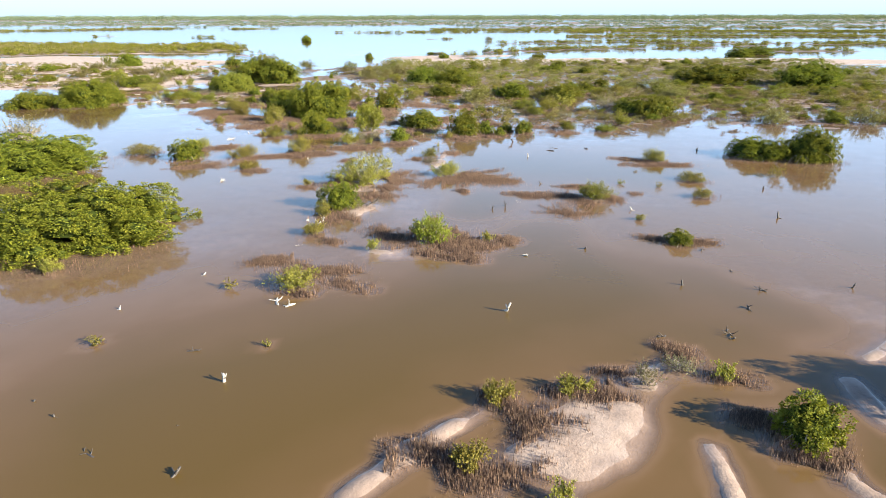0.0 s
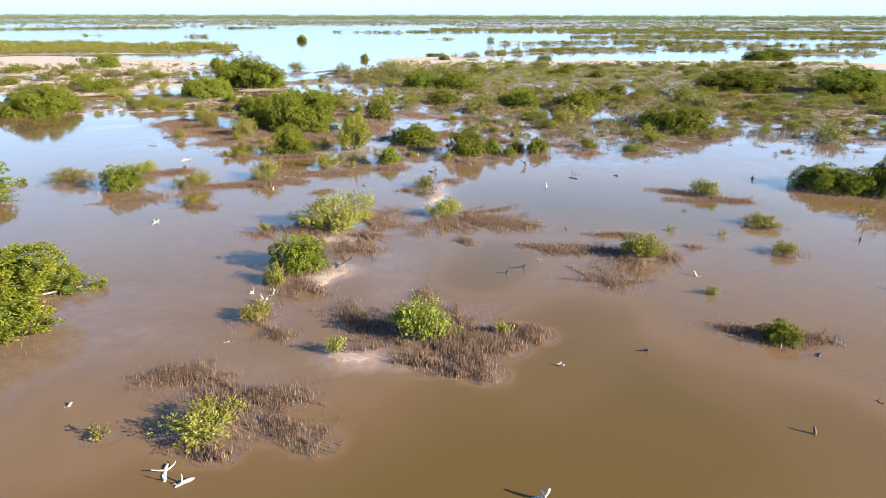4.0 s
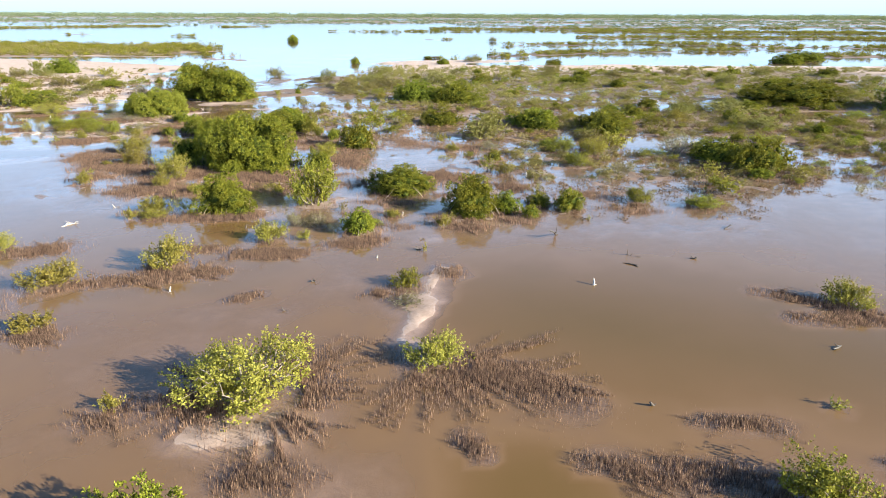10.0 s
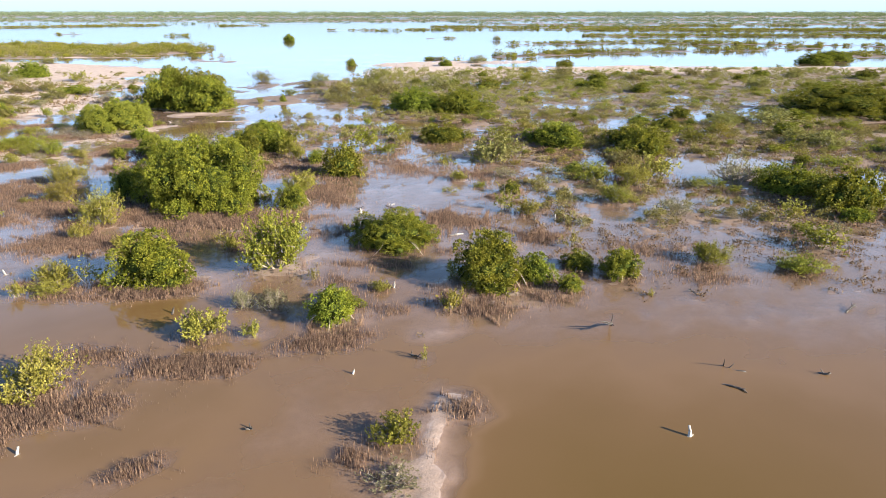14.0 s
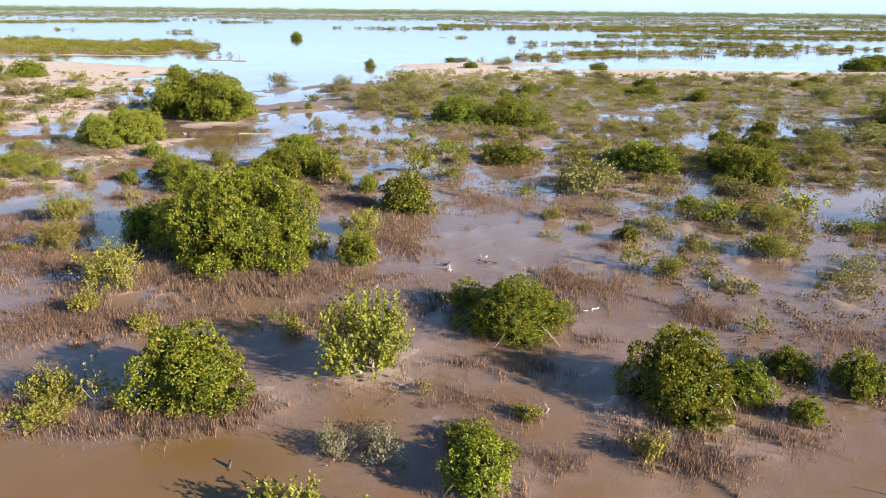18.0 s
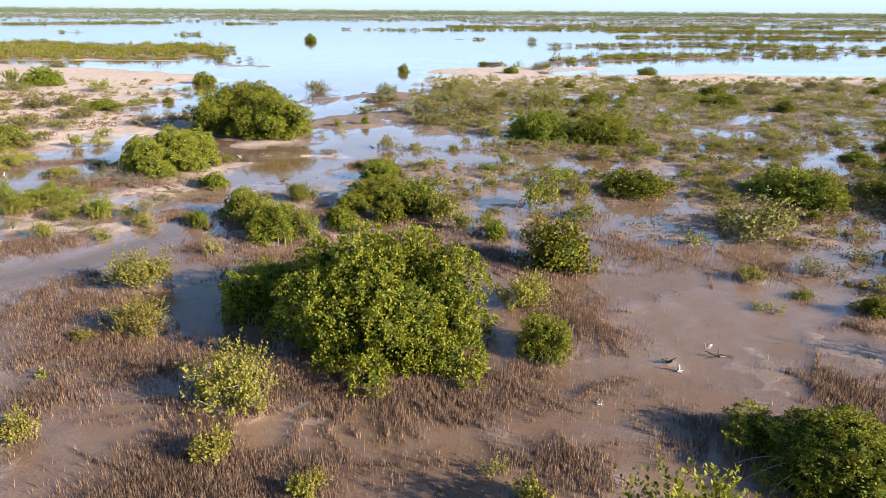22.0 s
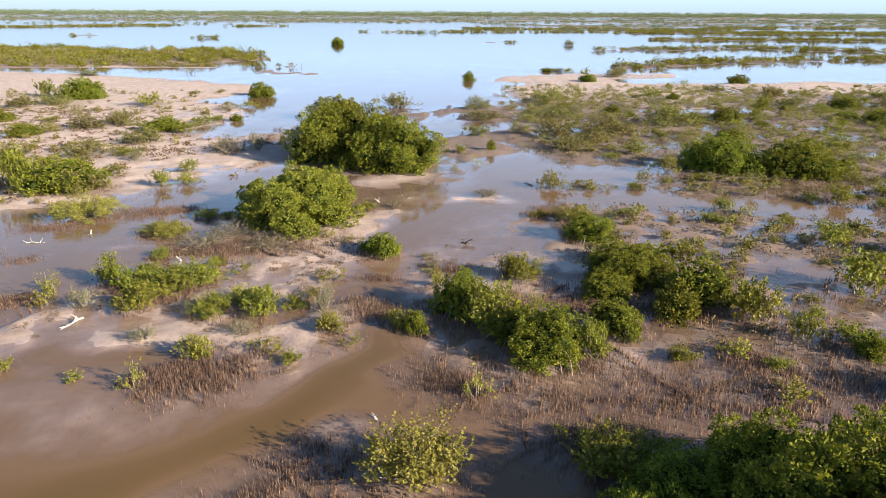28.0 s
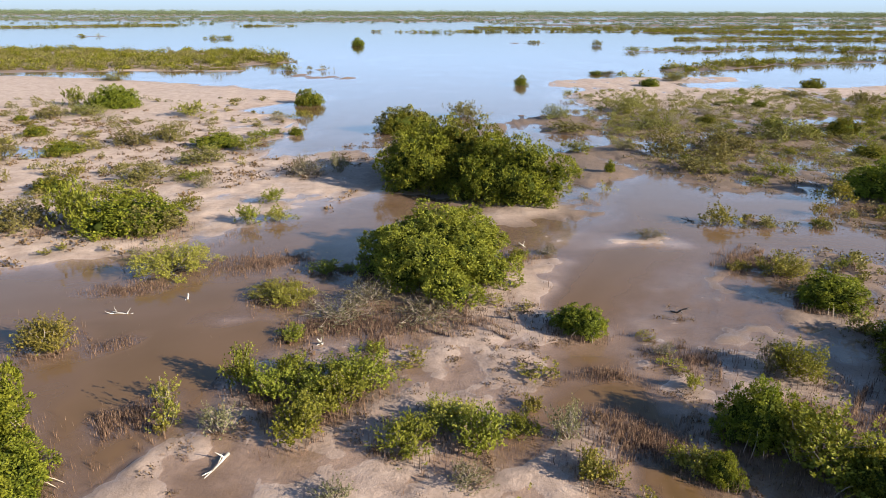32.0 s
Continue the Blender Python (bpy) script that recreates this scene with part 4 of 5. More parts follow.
grow("sprig", -31.11, 77.92, 0.80, 1.02)
grow("green", -47.93, 78.31, 6.26, 1.80)
grow("yellow", 0.24, 79.04, 1.39, 0.82)
grow("yellow", -29.93, 79.74, 1.21, 0.77)
grow("green", -42.32, 79.75, 7.73, 3.07)
grow("green", -8.81, 79.77, 1.12, 0.97)
grow("olive", -17.52, 79.77, 1.15, 1.37)
grow("green", -18.95, 79.75, 2.80, 1.80)
grow("olive", 3.67, 80.54, 3.56, 2.00)
grow("olive", -8.86, 80.56, 1.71, 0.70)
grow("green", -39.45, 80.80, 2.58, 1.40)
grow("olive", -10.22, 80.87, 1.13, 1.04)
grow("sprig", -25.69, 81.23, 0.65, 0.83)
grow("green", -23.15, 81.40, 0.91, 0.90)
grow("green", -16.20, 81.42, 1.61, 0.99)
grow("yellow", -26.10, 81.59, 0.99, 0.58)
grow("olive", -20.60, 82.00, 2.50, 1.50)
grow("yellow", -23.68, 81.84, 1.00, 0.70)
grow("green", -16.39, 82.05, 1.55, 1.05)
grow("yellow", -11.00, 82.28, 1.85, 1.32)
grow("olive", -28.68, 82.67, 1.30, 1.12)
grow("olive", -30.50, 82.72, 1.53, 0.75)
grow("green", -13.89, 82.74, 1.90, 1.45)
grow("green", -41.05, 82.86, 2.08, 2.65)
grow("olive", -11.32, 82.94, 1.72, 1.48)
grow("grey", -26.48, 83.06, 1.02, 1.08)
grow("olive", -33.35, 83.07, 1.37, 1.02)
grow("sprig", -36.76, 83.19, 0.45, 0.58)
grow("olive", -27.59, 83.24, 0.93, 0.56)
grow("grey", -35.37, 83.32, 1.16, 0.83)
grow("green", -21.60, 83.10, 2.10, 1.75)
grow("green", -20.00, 80.95, 1.70, 1.25)
grow("yellow", -29.33, 83.59, 1.61, 0.65)
grow("green", 14.82, 83.59, 3.88, 1.91)
grow("sprig", -36.80, 83.62, 1.04, 1.30)
grow("green", -12.52, 84.17, 2.75, 1.70)
grow("green", -15.94, 84.32, 2.32, 1.05)
grow("olive", -34.35, 84.90, 1.35, 0.95)
grow("olive", -33.40, 84.85, 1.15, 0.80)
grow("yellow", -33.15, 83.95, 1.10, 0.72)
grow("olive", -32.45, 84.55, 1.40, 0.92)
grow("sprig", -37.32, 84.75, 0.94, 0.96)
grow("olive", -6.25, 84.88, 2.56, 1.73)
grow("yellow", -22.47, 85.28, 0.58, 0.54)
grow("olive", -35.40, 85.50, 0.98, 1.19)
grow("olive", -32.06, 85.59, 2.05, 0.93)
grow("olive", -33.96, 85.93, 1.46, 0.68)
grow("green", -14.87, 85.96, 3.60, 1.60)
grow("olive", -19.16, 86.06, 1.66, 0.99)
grow("green", 15.34, 86.37, 4.91, 1.57)
grow("green", 9.06, 86.38, 4.35, 1.90)
grow("grey", -19.66, 86.44, 1.29, 1.07)
grow("olive", -11.92, 87.55, 1.91, 1.05)
grow("olive", -13.51, 87.58, 1.64, 1.04)
grow("yellow", -42.35, 87.74, 1.96, 0.92)
grow("green", -14.89, 87.78, 1.69, 1.22)
grow("green", 8.97, 88.35, 5.02, 1.53)
grow("green", 0.05, 88.44, 3.96, 1.55)
grow("green", -24.77, 88.77, 1.57, 1.05)
grow("green", -25.22, 89.25, 1.70, 0.85)
grow("grey", -33.30, 90.02, 2.99, 0.63)
grow("grey", -30.21, 90.08, 2.95, 0.63)
grow("olive", -4.35, 90.11, 2.34, 1.12)
grow("green", -15.27, 91.22, 2.75, 1.35)
grow("yellow", -35.23, 91.27, 1.52, 0.66)
grow("grey", -32.39, 91.46, 2.14, 0.87)
grow("yellow", -35.99, 91.97, 1.91, 0.41)
grow("olive", -8.13, 93.69, 1.89, 0.45)
grow("yellow", -40.94, 94.32, 3.15, 1.15)
grow("olive", -29.81, 94.88, 7.56, 2.43)
grow("olive", -6.99, 95.66, 1.25, 0.81)
grow("olive", 30.76, 96.18, 5.43, 1.37)
grow("green", 53.77, 98.79, 10.66, 3.86)
grow("grey", -19.67, 98.79, 1.67, 0.48)
grow("yellow", -46.03, 99.07, 0.97, 0.65)
grow("olive", -43.59, 99.22, 2.85, 1.28)
grow("olive", -50.28, 99.57, 2.84, 1.42)
grow("olive", -47.86, 99.63, 2.32, 2.55)
grow("green", -44.99, 99.88, 4.91, 1.85)
grow("olive", -39.42, 100.61, 1.65, 0.99)
grow("olive", -48.63, 101.24, 2.07, 1.76)
grow("yellow", -38.03, 101.29, 1.68, 0.80)
grow("yellow", -9.48, 102.58, 1.09, 0.81)
grow("olive", -47.55, 103.34, 2.36, 1.45)
grow("green", 41.58, 104.29, 11.66, 2.98)
grow("olive", -39.01, 104.58, 1.44, 0.86)
grow("green", 1.71, 104.78, 5.99, 2.55)
grow("yellow", -7.19, 105.03, 2.00, 1.34)
grow("green", -3.23, 105.92, 5.66, 2.53)
grow("green", -25.70, 106.30, 7.40, 3.70)
grow("green", -28.30, 109.60, 8.20, 4.20)
grow("grey", -44.05, 107.77, 1.32, 0.96)
grow("sprig", -56.76, 108.77, 0.81, 1.37)
grow("olive", -48.89, 109.66, 3.13, 1.07)
grow("green", -30.38, 109.69, 8.00, 4.01)
grow("yellow", -53.19, 110.41, 1.19, 0.89)
grow("olive", -20.91, 110.72, 1.21, 0.71)
grow("olive", -7.99, 110.77, 1.94, 0.95)
grow("grey", -38.63, 111.33, 3.15, 1.53)
grow("green", -18.49, 111.85, 0.84, 0.84)
grow("grey", -36.56, 111.86, 1.49, 1.43)
grow("olive", -12.11, 112.73, 3.24, 1.05)
grow("olive", -46.51, 114.58, 3.10, 1.23)
grow("green", 2.26, 117.31, 2.34, 0.97)
grow("olive", -12.94, 117.42, 3.03, 1.91)
grow("olive", -3.59, 117.64, 1.65, 0.77)
grow("grey", -15.84, 118.97, 1.73, 0.92)
grow("olive", -19.44, 119.22, 2.58, 0.86)
grow("olive", -7.63, 119.27, 4.28, 1.61)
grow("green", -47.39, 120.67, 3.74, 1.08)
grow("olive", -54.39, 121.09, 3.50, 1.15)
grow("olive", -52.42, 123.28, 2.88, 1.39)
grow("olive", -45.03, 124.14, 2.02, 0.81)
grow("olive", -0.24, 124.67, 4.72, 1.98)
grow("olive", -18.05, 128.02, 4.13, 0.90)
grow("green", -33.10, 128.08, 5.17, 2.44)
grow("grey", -8.40, 130.31, 1.90, 1.29)
grow("grey", 9.12, 132.89, 2.14, 0.96)
grow("olive", 12.11, 133.09, 2.69, 2.00)
grow("grey", -45.78, 134.02, 2.35, 0.80)
grow("olive", -18.39, 134.78, 2.94, 1.33)
grow("olive", -27.24, 136.94, 3.42, 1.63)
grow("grey", -1.86, 138.92, 2.33, 0.82)
grow("olive", -10.02, 140.81, 3.56, 1.67)
grow("grey", 3.52, 141.63, 2.84, 0.89)
grow("green", -65.63, 142.72, 5.61, 2.59)
grow("olive", -71.32, 144.34, 2.87, 1.98)
grow("olive", 3.88, 144.47, 2.13, 1.15)
grow("green", -45.06, 145.98, 3.88, 1.91)
grow("olive", 15.03, 153.72, 3.37, 1.05)
grow("green", 22.99, 164.64, 3.24, 1.44)
grow("green", 0.26, 166.15, 2.95, 1.23)
grow("green", -18.12, 167.62, 2.17, 1.60)
grow("olive", -79.87, 171.75, 3.61, 1.04)
grow("olive", 6.61, 174.60, 3.81, 1.58)
grow("green", 84.24, 183.58, 8.65, 2.30)
grow("green", -3.29, 185.19, 2.27, 0.68)
grow("olive", -1.56, 185.69, 3.52, 0.64)


grow("green", 15.8, 14.6, 4.2, 2.7)
grow("green", -55.8, 281.5, 4.6, 2.6)
grow("green", 75.5, 173.5, 7.0, 2.4)
grow("olive", 18.7, 285.0, 3.6, 1.8)


def thicket(seed, count, area, kinds, sizes, tall=0.5):
    """Shrubs of the flats, none standing in another."""
    rng = random.Random(seed)
    x0, x1, y0, y1 = area
    placed = tries = 0
    while placed < count and tries < count * 30:
        tries += 1
        x, y = rng.uniform(x0, x1), rng.uniform(y0, y1)
        wide = rng.uniform(0, 1) ** 1.6 * (sizes[1] - sizes[0]) + sizes[0]
        if any(math.hypot(x - g[1], y - g[2]) < (wide + g[3]) * 0.42 for g in GROWN):
            continue
        if float(lie(np.array([x]), np.array([y]))[0][0]) < -0.10:
            continue
        grow(rng.choice(kinds), x, y, wide, wide * tall * rng.uniform(0.75, 1.2))
        placed += 1


thicket(1, 85, (12, 62, 63, 104), ["olive", "olive", "green", "olive", "yellow"], (1.0, 3.4), 0.45)
thicket(6, 90, (2, 44, 72, 102), ["olive", "yellow", "olive", "green", "olive"], (0.8, 2.6), 0.48)
thicket(2, 75, (-12, 75, 104, 150), ["olive", "olive", "green"], (1.4, 3.6), 0.4)
thicket(3, 40, (-85, -42, 98, 140), ["olive", "olive", "green", "yellow"], (1.4, 4.2), 0.4)
thicket(4, 34, (-18, 14, 78, 104), ["olive", "yellow", "olive"], (0.8, 2.2), 0.5)
thicket(5, 26, (-48, -22, 78, 97), ["olive", "yellow", "sprig", "grey"], (0.6, 1.5), 0.5)

def roots(xa, ya, xb, yb, half):
    MATS.append((xa, ya, xb, yb, half))


# mats of aerial roots
roots(-1.34, 13.70, 0.19, 12.89, 0.30)
roots(0.70, 12.43, 1.86, 12.37, 0.25)
roots(1.48, 15.72, 2.49, 14.03, 0.35)
roots(3.42, 16.10, 4.93, 15.80, 0.20)
roots(4.61, 17.18, 5.91, 17.02, 0.18)
roots(6.96, 18.77, 7.91, 18.39, 0.18)
roots(7.78, 16.69, 8.96, 16.75, 0.22)
roots(7.46, 14.71, 8.61, 14.63, 0.35)
roots(7.95, 13.23, 9.47, 12.81, 0.18)
roots(2.39, 14.35, 3.59, 14.59, 0.12)
roots(-8.05, 26.54, -6.65, 26.26, 0.35)
roots(-8.12, 26.28, -7.03, 26.84, 0.28)
roots(-6.42, 25.42, -3.81, 25.43, 0.45)
roots(-4.56, 24.18, -2.79, 23.27, 0.40)
roots(-5.62, 22.81, -4.86, 22.81, 0.15)
roots(-5.56, 29.37, -4.84, 28.88, 0.28)
roots(-2.91, 29.63, -1.65, 29.37, 0.35)
roots(0.40, 28.74, 1.40, 28.60, 0.35)
roots(2.46, 29.38, 3.45, 29.08, 0.35)
roots(-0.75, 27.38, 1.47, 26.56, 0.40)
roots(9.22, 29.58, 10.45, 29.28, 0.25)
roots(11.64, 28.98, 12.61, 28.70, 0.30)
roots(3.79, 37.72, 7.52, 37.29, 0.35)
roots(-5.95, 32.47, -4.96, 33.11, 0.30)
roots(-4.63, 32.90, -4.32, 32.29, 0.12)
roots(-8.77, 39.31, -7.78, 39.70, 0.35)
roots(1.45, 42.31, 4.11, 40.41, 0.75)
roots(-4.54, 37.20, -2.85, 37.22, 0.40)
roots(0.93, 38.71, 1.44, 37.96, 0.25)
roots(4.24, 37.89, 6.10, 37.01, 0.30)
roots(7.16, 39.46, 9.17, 39.32, 0.25)
roots(5.95, 33.89, 7.24, 33.22, 0.60)
roots(9.44, 37.35, 10.02, 36.07, 0.30)
roots(11.04, 37.82, 11.77, 37.54, 0.15)
roots(12.50, 47.97, 14.35, 46.96, 0.40)
roots(12.76, 45.56, 17.00, 45.49, 0.50)
roots(-0.93, 32.18, -0.29, 32.32, 0.25)
roots(-17.94, 44.92, -15.65, 46.28, 0.70)
roots(-18.14, 52.07, -16.36, 52.61, 0.70)
roots(-13.34, 44.06, -12.11, 43.84, 0.40)
roots(-13.23, 48.66, -9.02, 49.56, 0.60)
roots(-8.25, 51.96, -6.23, 52.00, 0.40)
roots(-4.39, 53.46, -2.87, 53.28, 0.30)
roots(0.44, 56.56, 2.70, 56.11, 0.40)
roots(-8.74, 51.75, -6.18, 52.09, 0.60)
roots(-11.66, 52.80, -9.74, 52.45, 0.40)
roots(-11.47, 49.72, -8.69, 49.89, 0.40)
roots(-4.73, 53.15, -2.51, 53.93, 0.40)
roots(0.40, 49.74, 1.20, 49.50, 0.28)
roots(-2.18, 48.05, -1.86, 47.43, 0.25)
roots(-7.32, 47.01, -6.63, 47.51, 0.25)
roots(-2.38, 56.24, -1.13, 55.73, 0.30)
roots(1.05, 55.88, 2.24, 55.70, 0.40)
roots(3.41, 57.16, 4.79, 56.66, 0.35)
roots(-0.58, 66.28, 1.95, 65.83, 0.80)
roots(3.68, 63.68, 5.26, 63.69, 0.50)
roots(8.00, 62.09, 10.00, 62.10, 0.80)
roots(9.39, 59.43, 11.65, 58.84, 0.50)
roots(-15.39, 66.98, -6.92, 66.73, 0.70)
roots(-12.06, 57.41, -9.30, 57.42, 0.35)
roots(-18.65, 62.72, -14.82, 62.73, 0.80)
roots(-24.69, 70.15, -21.55, 68.07, 0.70)
roots(-11.96, 57.01, -9.41, 58.03, 0.30)
roots(-14.82, 66.51, -8.92, 66.17, 0.50)
roots(-18.69, 63.13, -13.86, 62.83, 0.70)
roots(-10.05, 63.67, -7.91, 63.71, 0.35)
roots(-5.93, 64.09, -4.26, 64.53, 0.35)
roots(-0.60, 66.88, 2.17, 65.95, 0.80)
roots(3.84, 64.33, 5.50, 63.98, 0.50)
roots(-4.55, 58.75, -2.99, 58.12, 0.40)
roots(-4.56, 60.54, -2.75, 60.29, 0.25)
roots(-2.47, 60.19, -1.26, 60.21, 0.25)
roots(-16.55, 58.13, -15.50, 57.94, 0.35)
roots(-14.56, 56.97, -12.62, 56.81, 0.35)
roots(-7.18, 72.78, -5.69, 70.08, 0.70)
roots(-0.04, 61.79, 0.89, 62.13, 0.25)
roots(-0.10, 57.95, 0.36, 56.81, 0.30)
roots(-14.82, 66.73, -10.11, 65.55, 0.55)
roots(-9.85, 67.24, -8.24, 68.23, 0.40)
roots(-26.17, 71.50, -23.51, 73.00, 0.80)
roots(-21.18, 68.06, -18.69, 67.76, 0.70)
roots(-23.26, 66.48, -20.94, 65.95, 0.60)
roots(-19.13, 63.19, -17.04, 62.82, 0.70)
roots(-16.01, 63.22, -13.43, 63.45, 0.50)
roots(-7.31, 73.27, -5.53, 70.94, 0.70)
roots(-8.78, 64.35, -7.74, 62.73, 0.60)
roots(-13.14, 63.25, -10.64, 63.48, 0.30)
roots(-4.64, 65.35, -3.61, 64.64, 0.40)
roots(-0.63, 67.36, 1.28, 66.78, 0.70)
roots(-3.33, 79.10, -0.21, 76.34, 0.90)
roots(1.01, 77.03, 3.06, 75.78, 0.70)
roots(2.69, 71.11, 3.50, 70.28, 0.40)
roots(-26.71, 71.83, -23.77, 70.30, 0.80)
roots(-26.98, 73.34, -24.12, 72.43, 0.60)
roots(-23.18, 68.77, -20.72, 68.40, 0.50)
roots(-19.88, 69.42, -17.12, 68.43, 0.60)
roots(-7.14, 73.22, -5.96, 70.21, 0.60)
roots(-23.16, 78.35, -21.81, 77.87, 0.50)
roots(-30.33, 77.71, -28.74, 78.22, 0.50)
roots(-30.44, 77.60, -28.39, 78.23, 0.60)
roots(-28.82, 79.07, -27.71, 79.42, 0.40)
roots(-26.88, 73.63, -24.21, 74.85, 0.60)
roots(-24.79, 83.32, -23.90, 82.39, 0.45)
roots(-23.32, 78.88, -20.87, 77.36, 0.60)
roots(-20.91, 76.83, -19.60, 76.32, 0.40)
roots(-25.52, 86.07, -24.38, 86.08, 0.25)
roots(-38.62, 83.72, -37.38, 83.74, 0.35)
roots(-39.37, 95.45, -36.05, 95.50, 0.60)
roots(-15.96, 77.42, -15.00, 77.43, 0.35)
roots(-13.25, 79.33, -11.85, 79.35, 0.60)
roots(-34.25, 89.22, -28.49, 89.59, 0.70)
roots(-38.22, 83.21, -37.64, 84.22, 0.50)
roots(-35.36, 84.82, -34.10, 84.82, 0.45)
roots(-33.90, 88.98, -32.39, 89.20, 0.35)
roots(-25.48, 83.76, -23.78, 82.57, 0.70)
roots(-25.13, 86.08, -24.11, 86.09, 0.35)
roots(-40.75, 87.37, -39.85, 88.14, 0.35)
roots(-43.11, 92.06, -40.85, 92.34, 0.45)
roots(-38.74, 94.68, -35.86, 95.71, 0.50)
roots(-16.93, 96.22, -15.57, 94.86, 0.70)
roots(-22.60, 87.11, -20.62, 86.77, 0.35)
roots(-20.5, 78.4, -14.0, 77.0, 1.5)
roots(-12.0, 78.0, -6.0, 76.0, 1.5)
roots(-19.5, 75.5, -17.0, 76.0, 0.9)
roots(-20.0, 84.0, -15.5, 83.0, 0.8)
roots(1.27, 16.16, 2.45, 14.27, 0.22)
roots(2.77, 16.01, 4.83, 15.72, 0.20)
roots(6.89, 18.85, 7.76, 17.75, 0.25)
roots(8.43, 17.07, 9.04, 16.38, 0.22)
roots(8.65, 13.02, 9.39, 12.91, 0.20)
roots(7.65, 15.16, 8.51, 14.89, 0.20)
roots(1.24, 12.72, 2.00, 12.42, 0.20)
roots(2.09, 14.28, 2.09, 13.69, 0.12)
roots(0.18, 12.33, 1.06, 11.95, 0.25)
roots(-6.81, 40.91, -5.72, 39.54, 0.40)
roots(-1.10, 30.35, 1.34, 29.82, 0.50)
roots(-3.48, 31.53, -2.72, 29.79, 0.35)
roots(0.42, 28.80, 2.33, 28.13, 0.50)
roots(2.76, 29.31, 3.26, 28.82, 0.40)


# ---- ground and water ----
def axis(lo_far, lo, hi, hi_far, step, growth, first=None):
    mid = np.arange(lo, hi + step * 0.5, step)
    up, s = [mid[-1]], step
    while up[-1] < hi_far:
        s *= growth
        up.append(up[-1] + s)
    dn, s = [mid[0]], step
    while dn[-1] > lo_far:
        s *= growth
        dn.append(dn[-1] - s)
    return np.concatenate([dn[:0:-1], mid, up[1:]])


def sheet(name, xs, ys, z, mat, smooth=True):
    gx, gy = np.meshgrid(xs, ys)
    v = np.stack([gx.ravel(), gy.ravel(), z.ravel()], 1)
    i, j = np.meshgrid(np.arange(len(ys) - 1), np.arange(len(xs) - 1), indexing="ij")
    a = i * len(xs) + j
    f = np.stack([a, a + 1, a + len(xs) + 1, a + len(xs)], -1).reshape(-1, 4)
    return mesh_of(name, v, f, [mat], smooth=smooth)


gxs = axis(-4900, -42, 20, 4900, 0.22, 1.07)
gys = axis(-300, 11, 98, 4900, 0.22, 1.035)
gx, gy = np.meshgrid(gxs, gys)
gz, glit, gsand = lie(gx, gy)
ground_me = sheet("ground", gxs, gys, gz, M_GROUND)
ground_me.attributes.new("litter", "FLOAT", "POINT").data.foreach_set("value", glit.astype(np.float32).ravel())
ground_me.attributes.new("sand", "FLOAT", "POINT").data.foreach_set("value", gsand.astype(np.float32).ravel())
tagged(new("ground", ground_me), "pale pinkish sand and brown tidal mud of the wetland", "ground", kind="structure")
wxs = axis(-4900, -44, 22, 4900, 0.4, 1.13)
wys = axis(-300, 11, 98, 4900, 0.4, 1.06)
wx, wy = np.meshgrid(wxs, wys)
wz = lie(wx, wy)[0]
water_me = sheet("water", wxs, wys, np.zeros_like(wx), M_WATER)
water_me.attributes.new("depth", "FLOAT", "POINT").data.foreach_set("value", np.clip(-wz, 0, 1).astype(np.float32).ravel())
tagged(new("water", water_me), "still shallow muddy brown water that mirrors the sky", "water", kind="structure")

plant_all()


# ---- mats of aerial roots: thousands of short upright pegs ----
def pegs(rng, pts, height, stout=1.0):
    n = len(pts)
    h = height * rng.uniform(0.5, 1.3, n)
    r = rng.uniform(0.007, 0.012, n) * stout
    lean = rng.normal(0, 0.13, (n, 2)) * h[:, None]
    a = rng.uniform(0, 2.1, n)
    v = np.zeros((n, 4, 3))
    for k in range(3):
        v[:, k, 0] = pts[:, 0] + np.cos(a + k * 2.094) * r
        v[:, k, 1] = pts[:, 1] + np.sin(a + k * 2.094) * r
        v[:, k, 2] = pts[:, 2] - 0.06
    v[:, 3, :2] = pts[:, :2] + lean
    v[:, 3, 2] = pts[:, 2] + h
    b = np.arange(n)[:, None] * 4
    f = np.concatenate([b + [0, 1, 3], b + [1, 2, 3], b + [2, 0, 3]])
    return v.reshape(-1, 3), f


def fan(rng, x, y, a0, a1, near, reach, rows, per_metre=90):
    """Rows of pegs along the cable roots that spread from one stem, bending and thinning outwards."""
    out = []
    for k in range(rows):
        a = radians(a0 + (a1 - a0) * (k + rng.uniform(0, 1)) / rows)
        ln = near + (reach - near) * rng.uniform(0.35, 1.0)
        n = int((ln - near) * per_metre)
        t = near + (ln - near) * rng.uniform(0, 1, n) ** 1.15
        bend = a + rng.normal(0, 0.06) * t
        wide = 0.03 + 0.05 * rng.uniform(0, 1)
        out.append(np.stack([x + np.cos(bend) * t + rng.normal(0, wide, n), y + np.sin(bend) * t + rng.normal(0, wide, n)], 1))
    p = np.concatenate(out)
    h = lie(p[:, 0], p[:, 1])[0]
    v, f = pegs(rng, np.stack([p[:, 0], p[:, 1], np.clip(h, -0.1, 0.03)], 1), 0.24, 1.25)
    tagged(new("aerial_roots", mesh_of("aerial_roots", v, f, [M_STICK])), "fan of brown upright aerial roots in rows along hidden cable roots", "aerial roots", "root mats", "stuff")


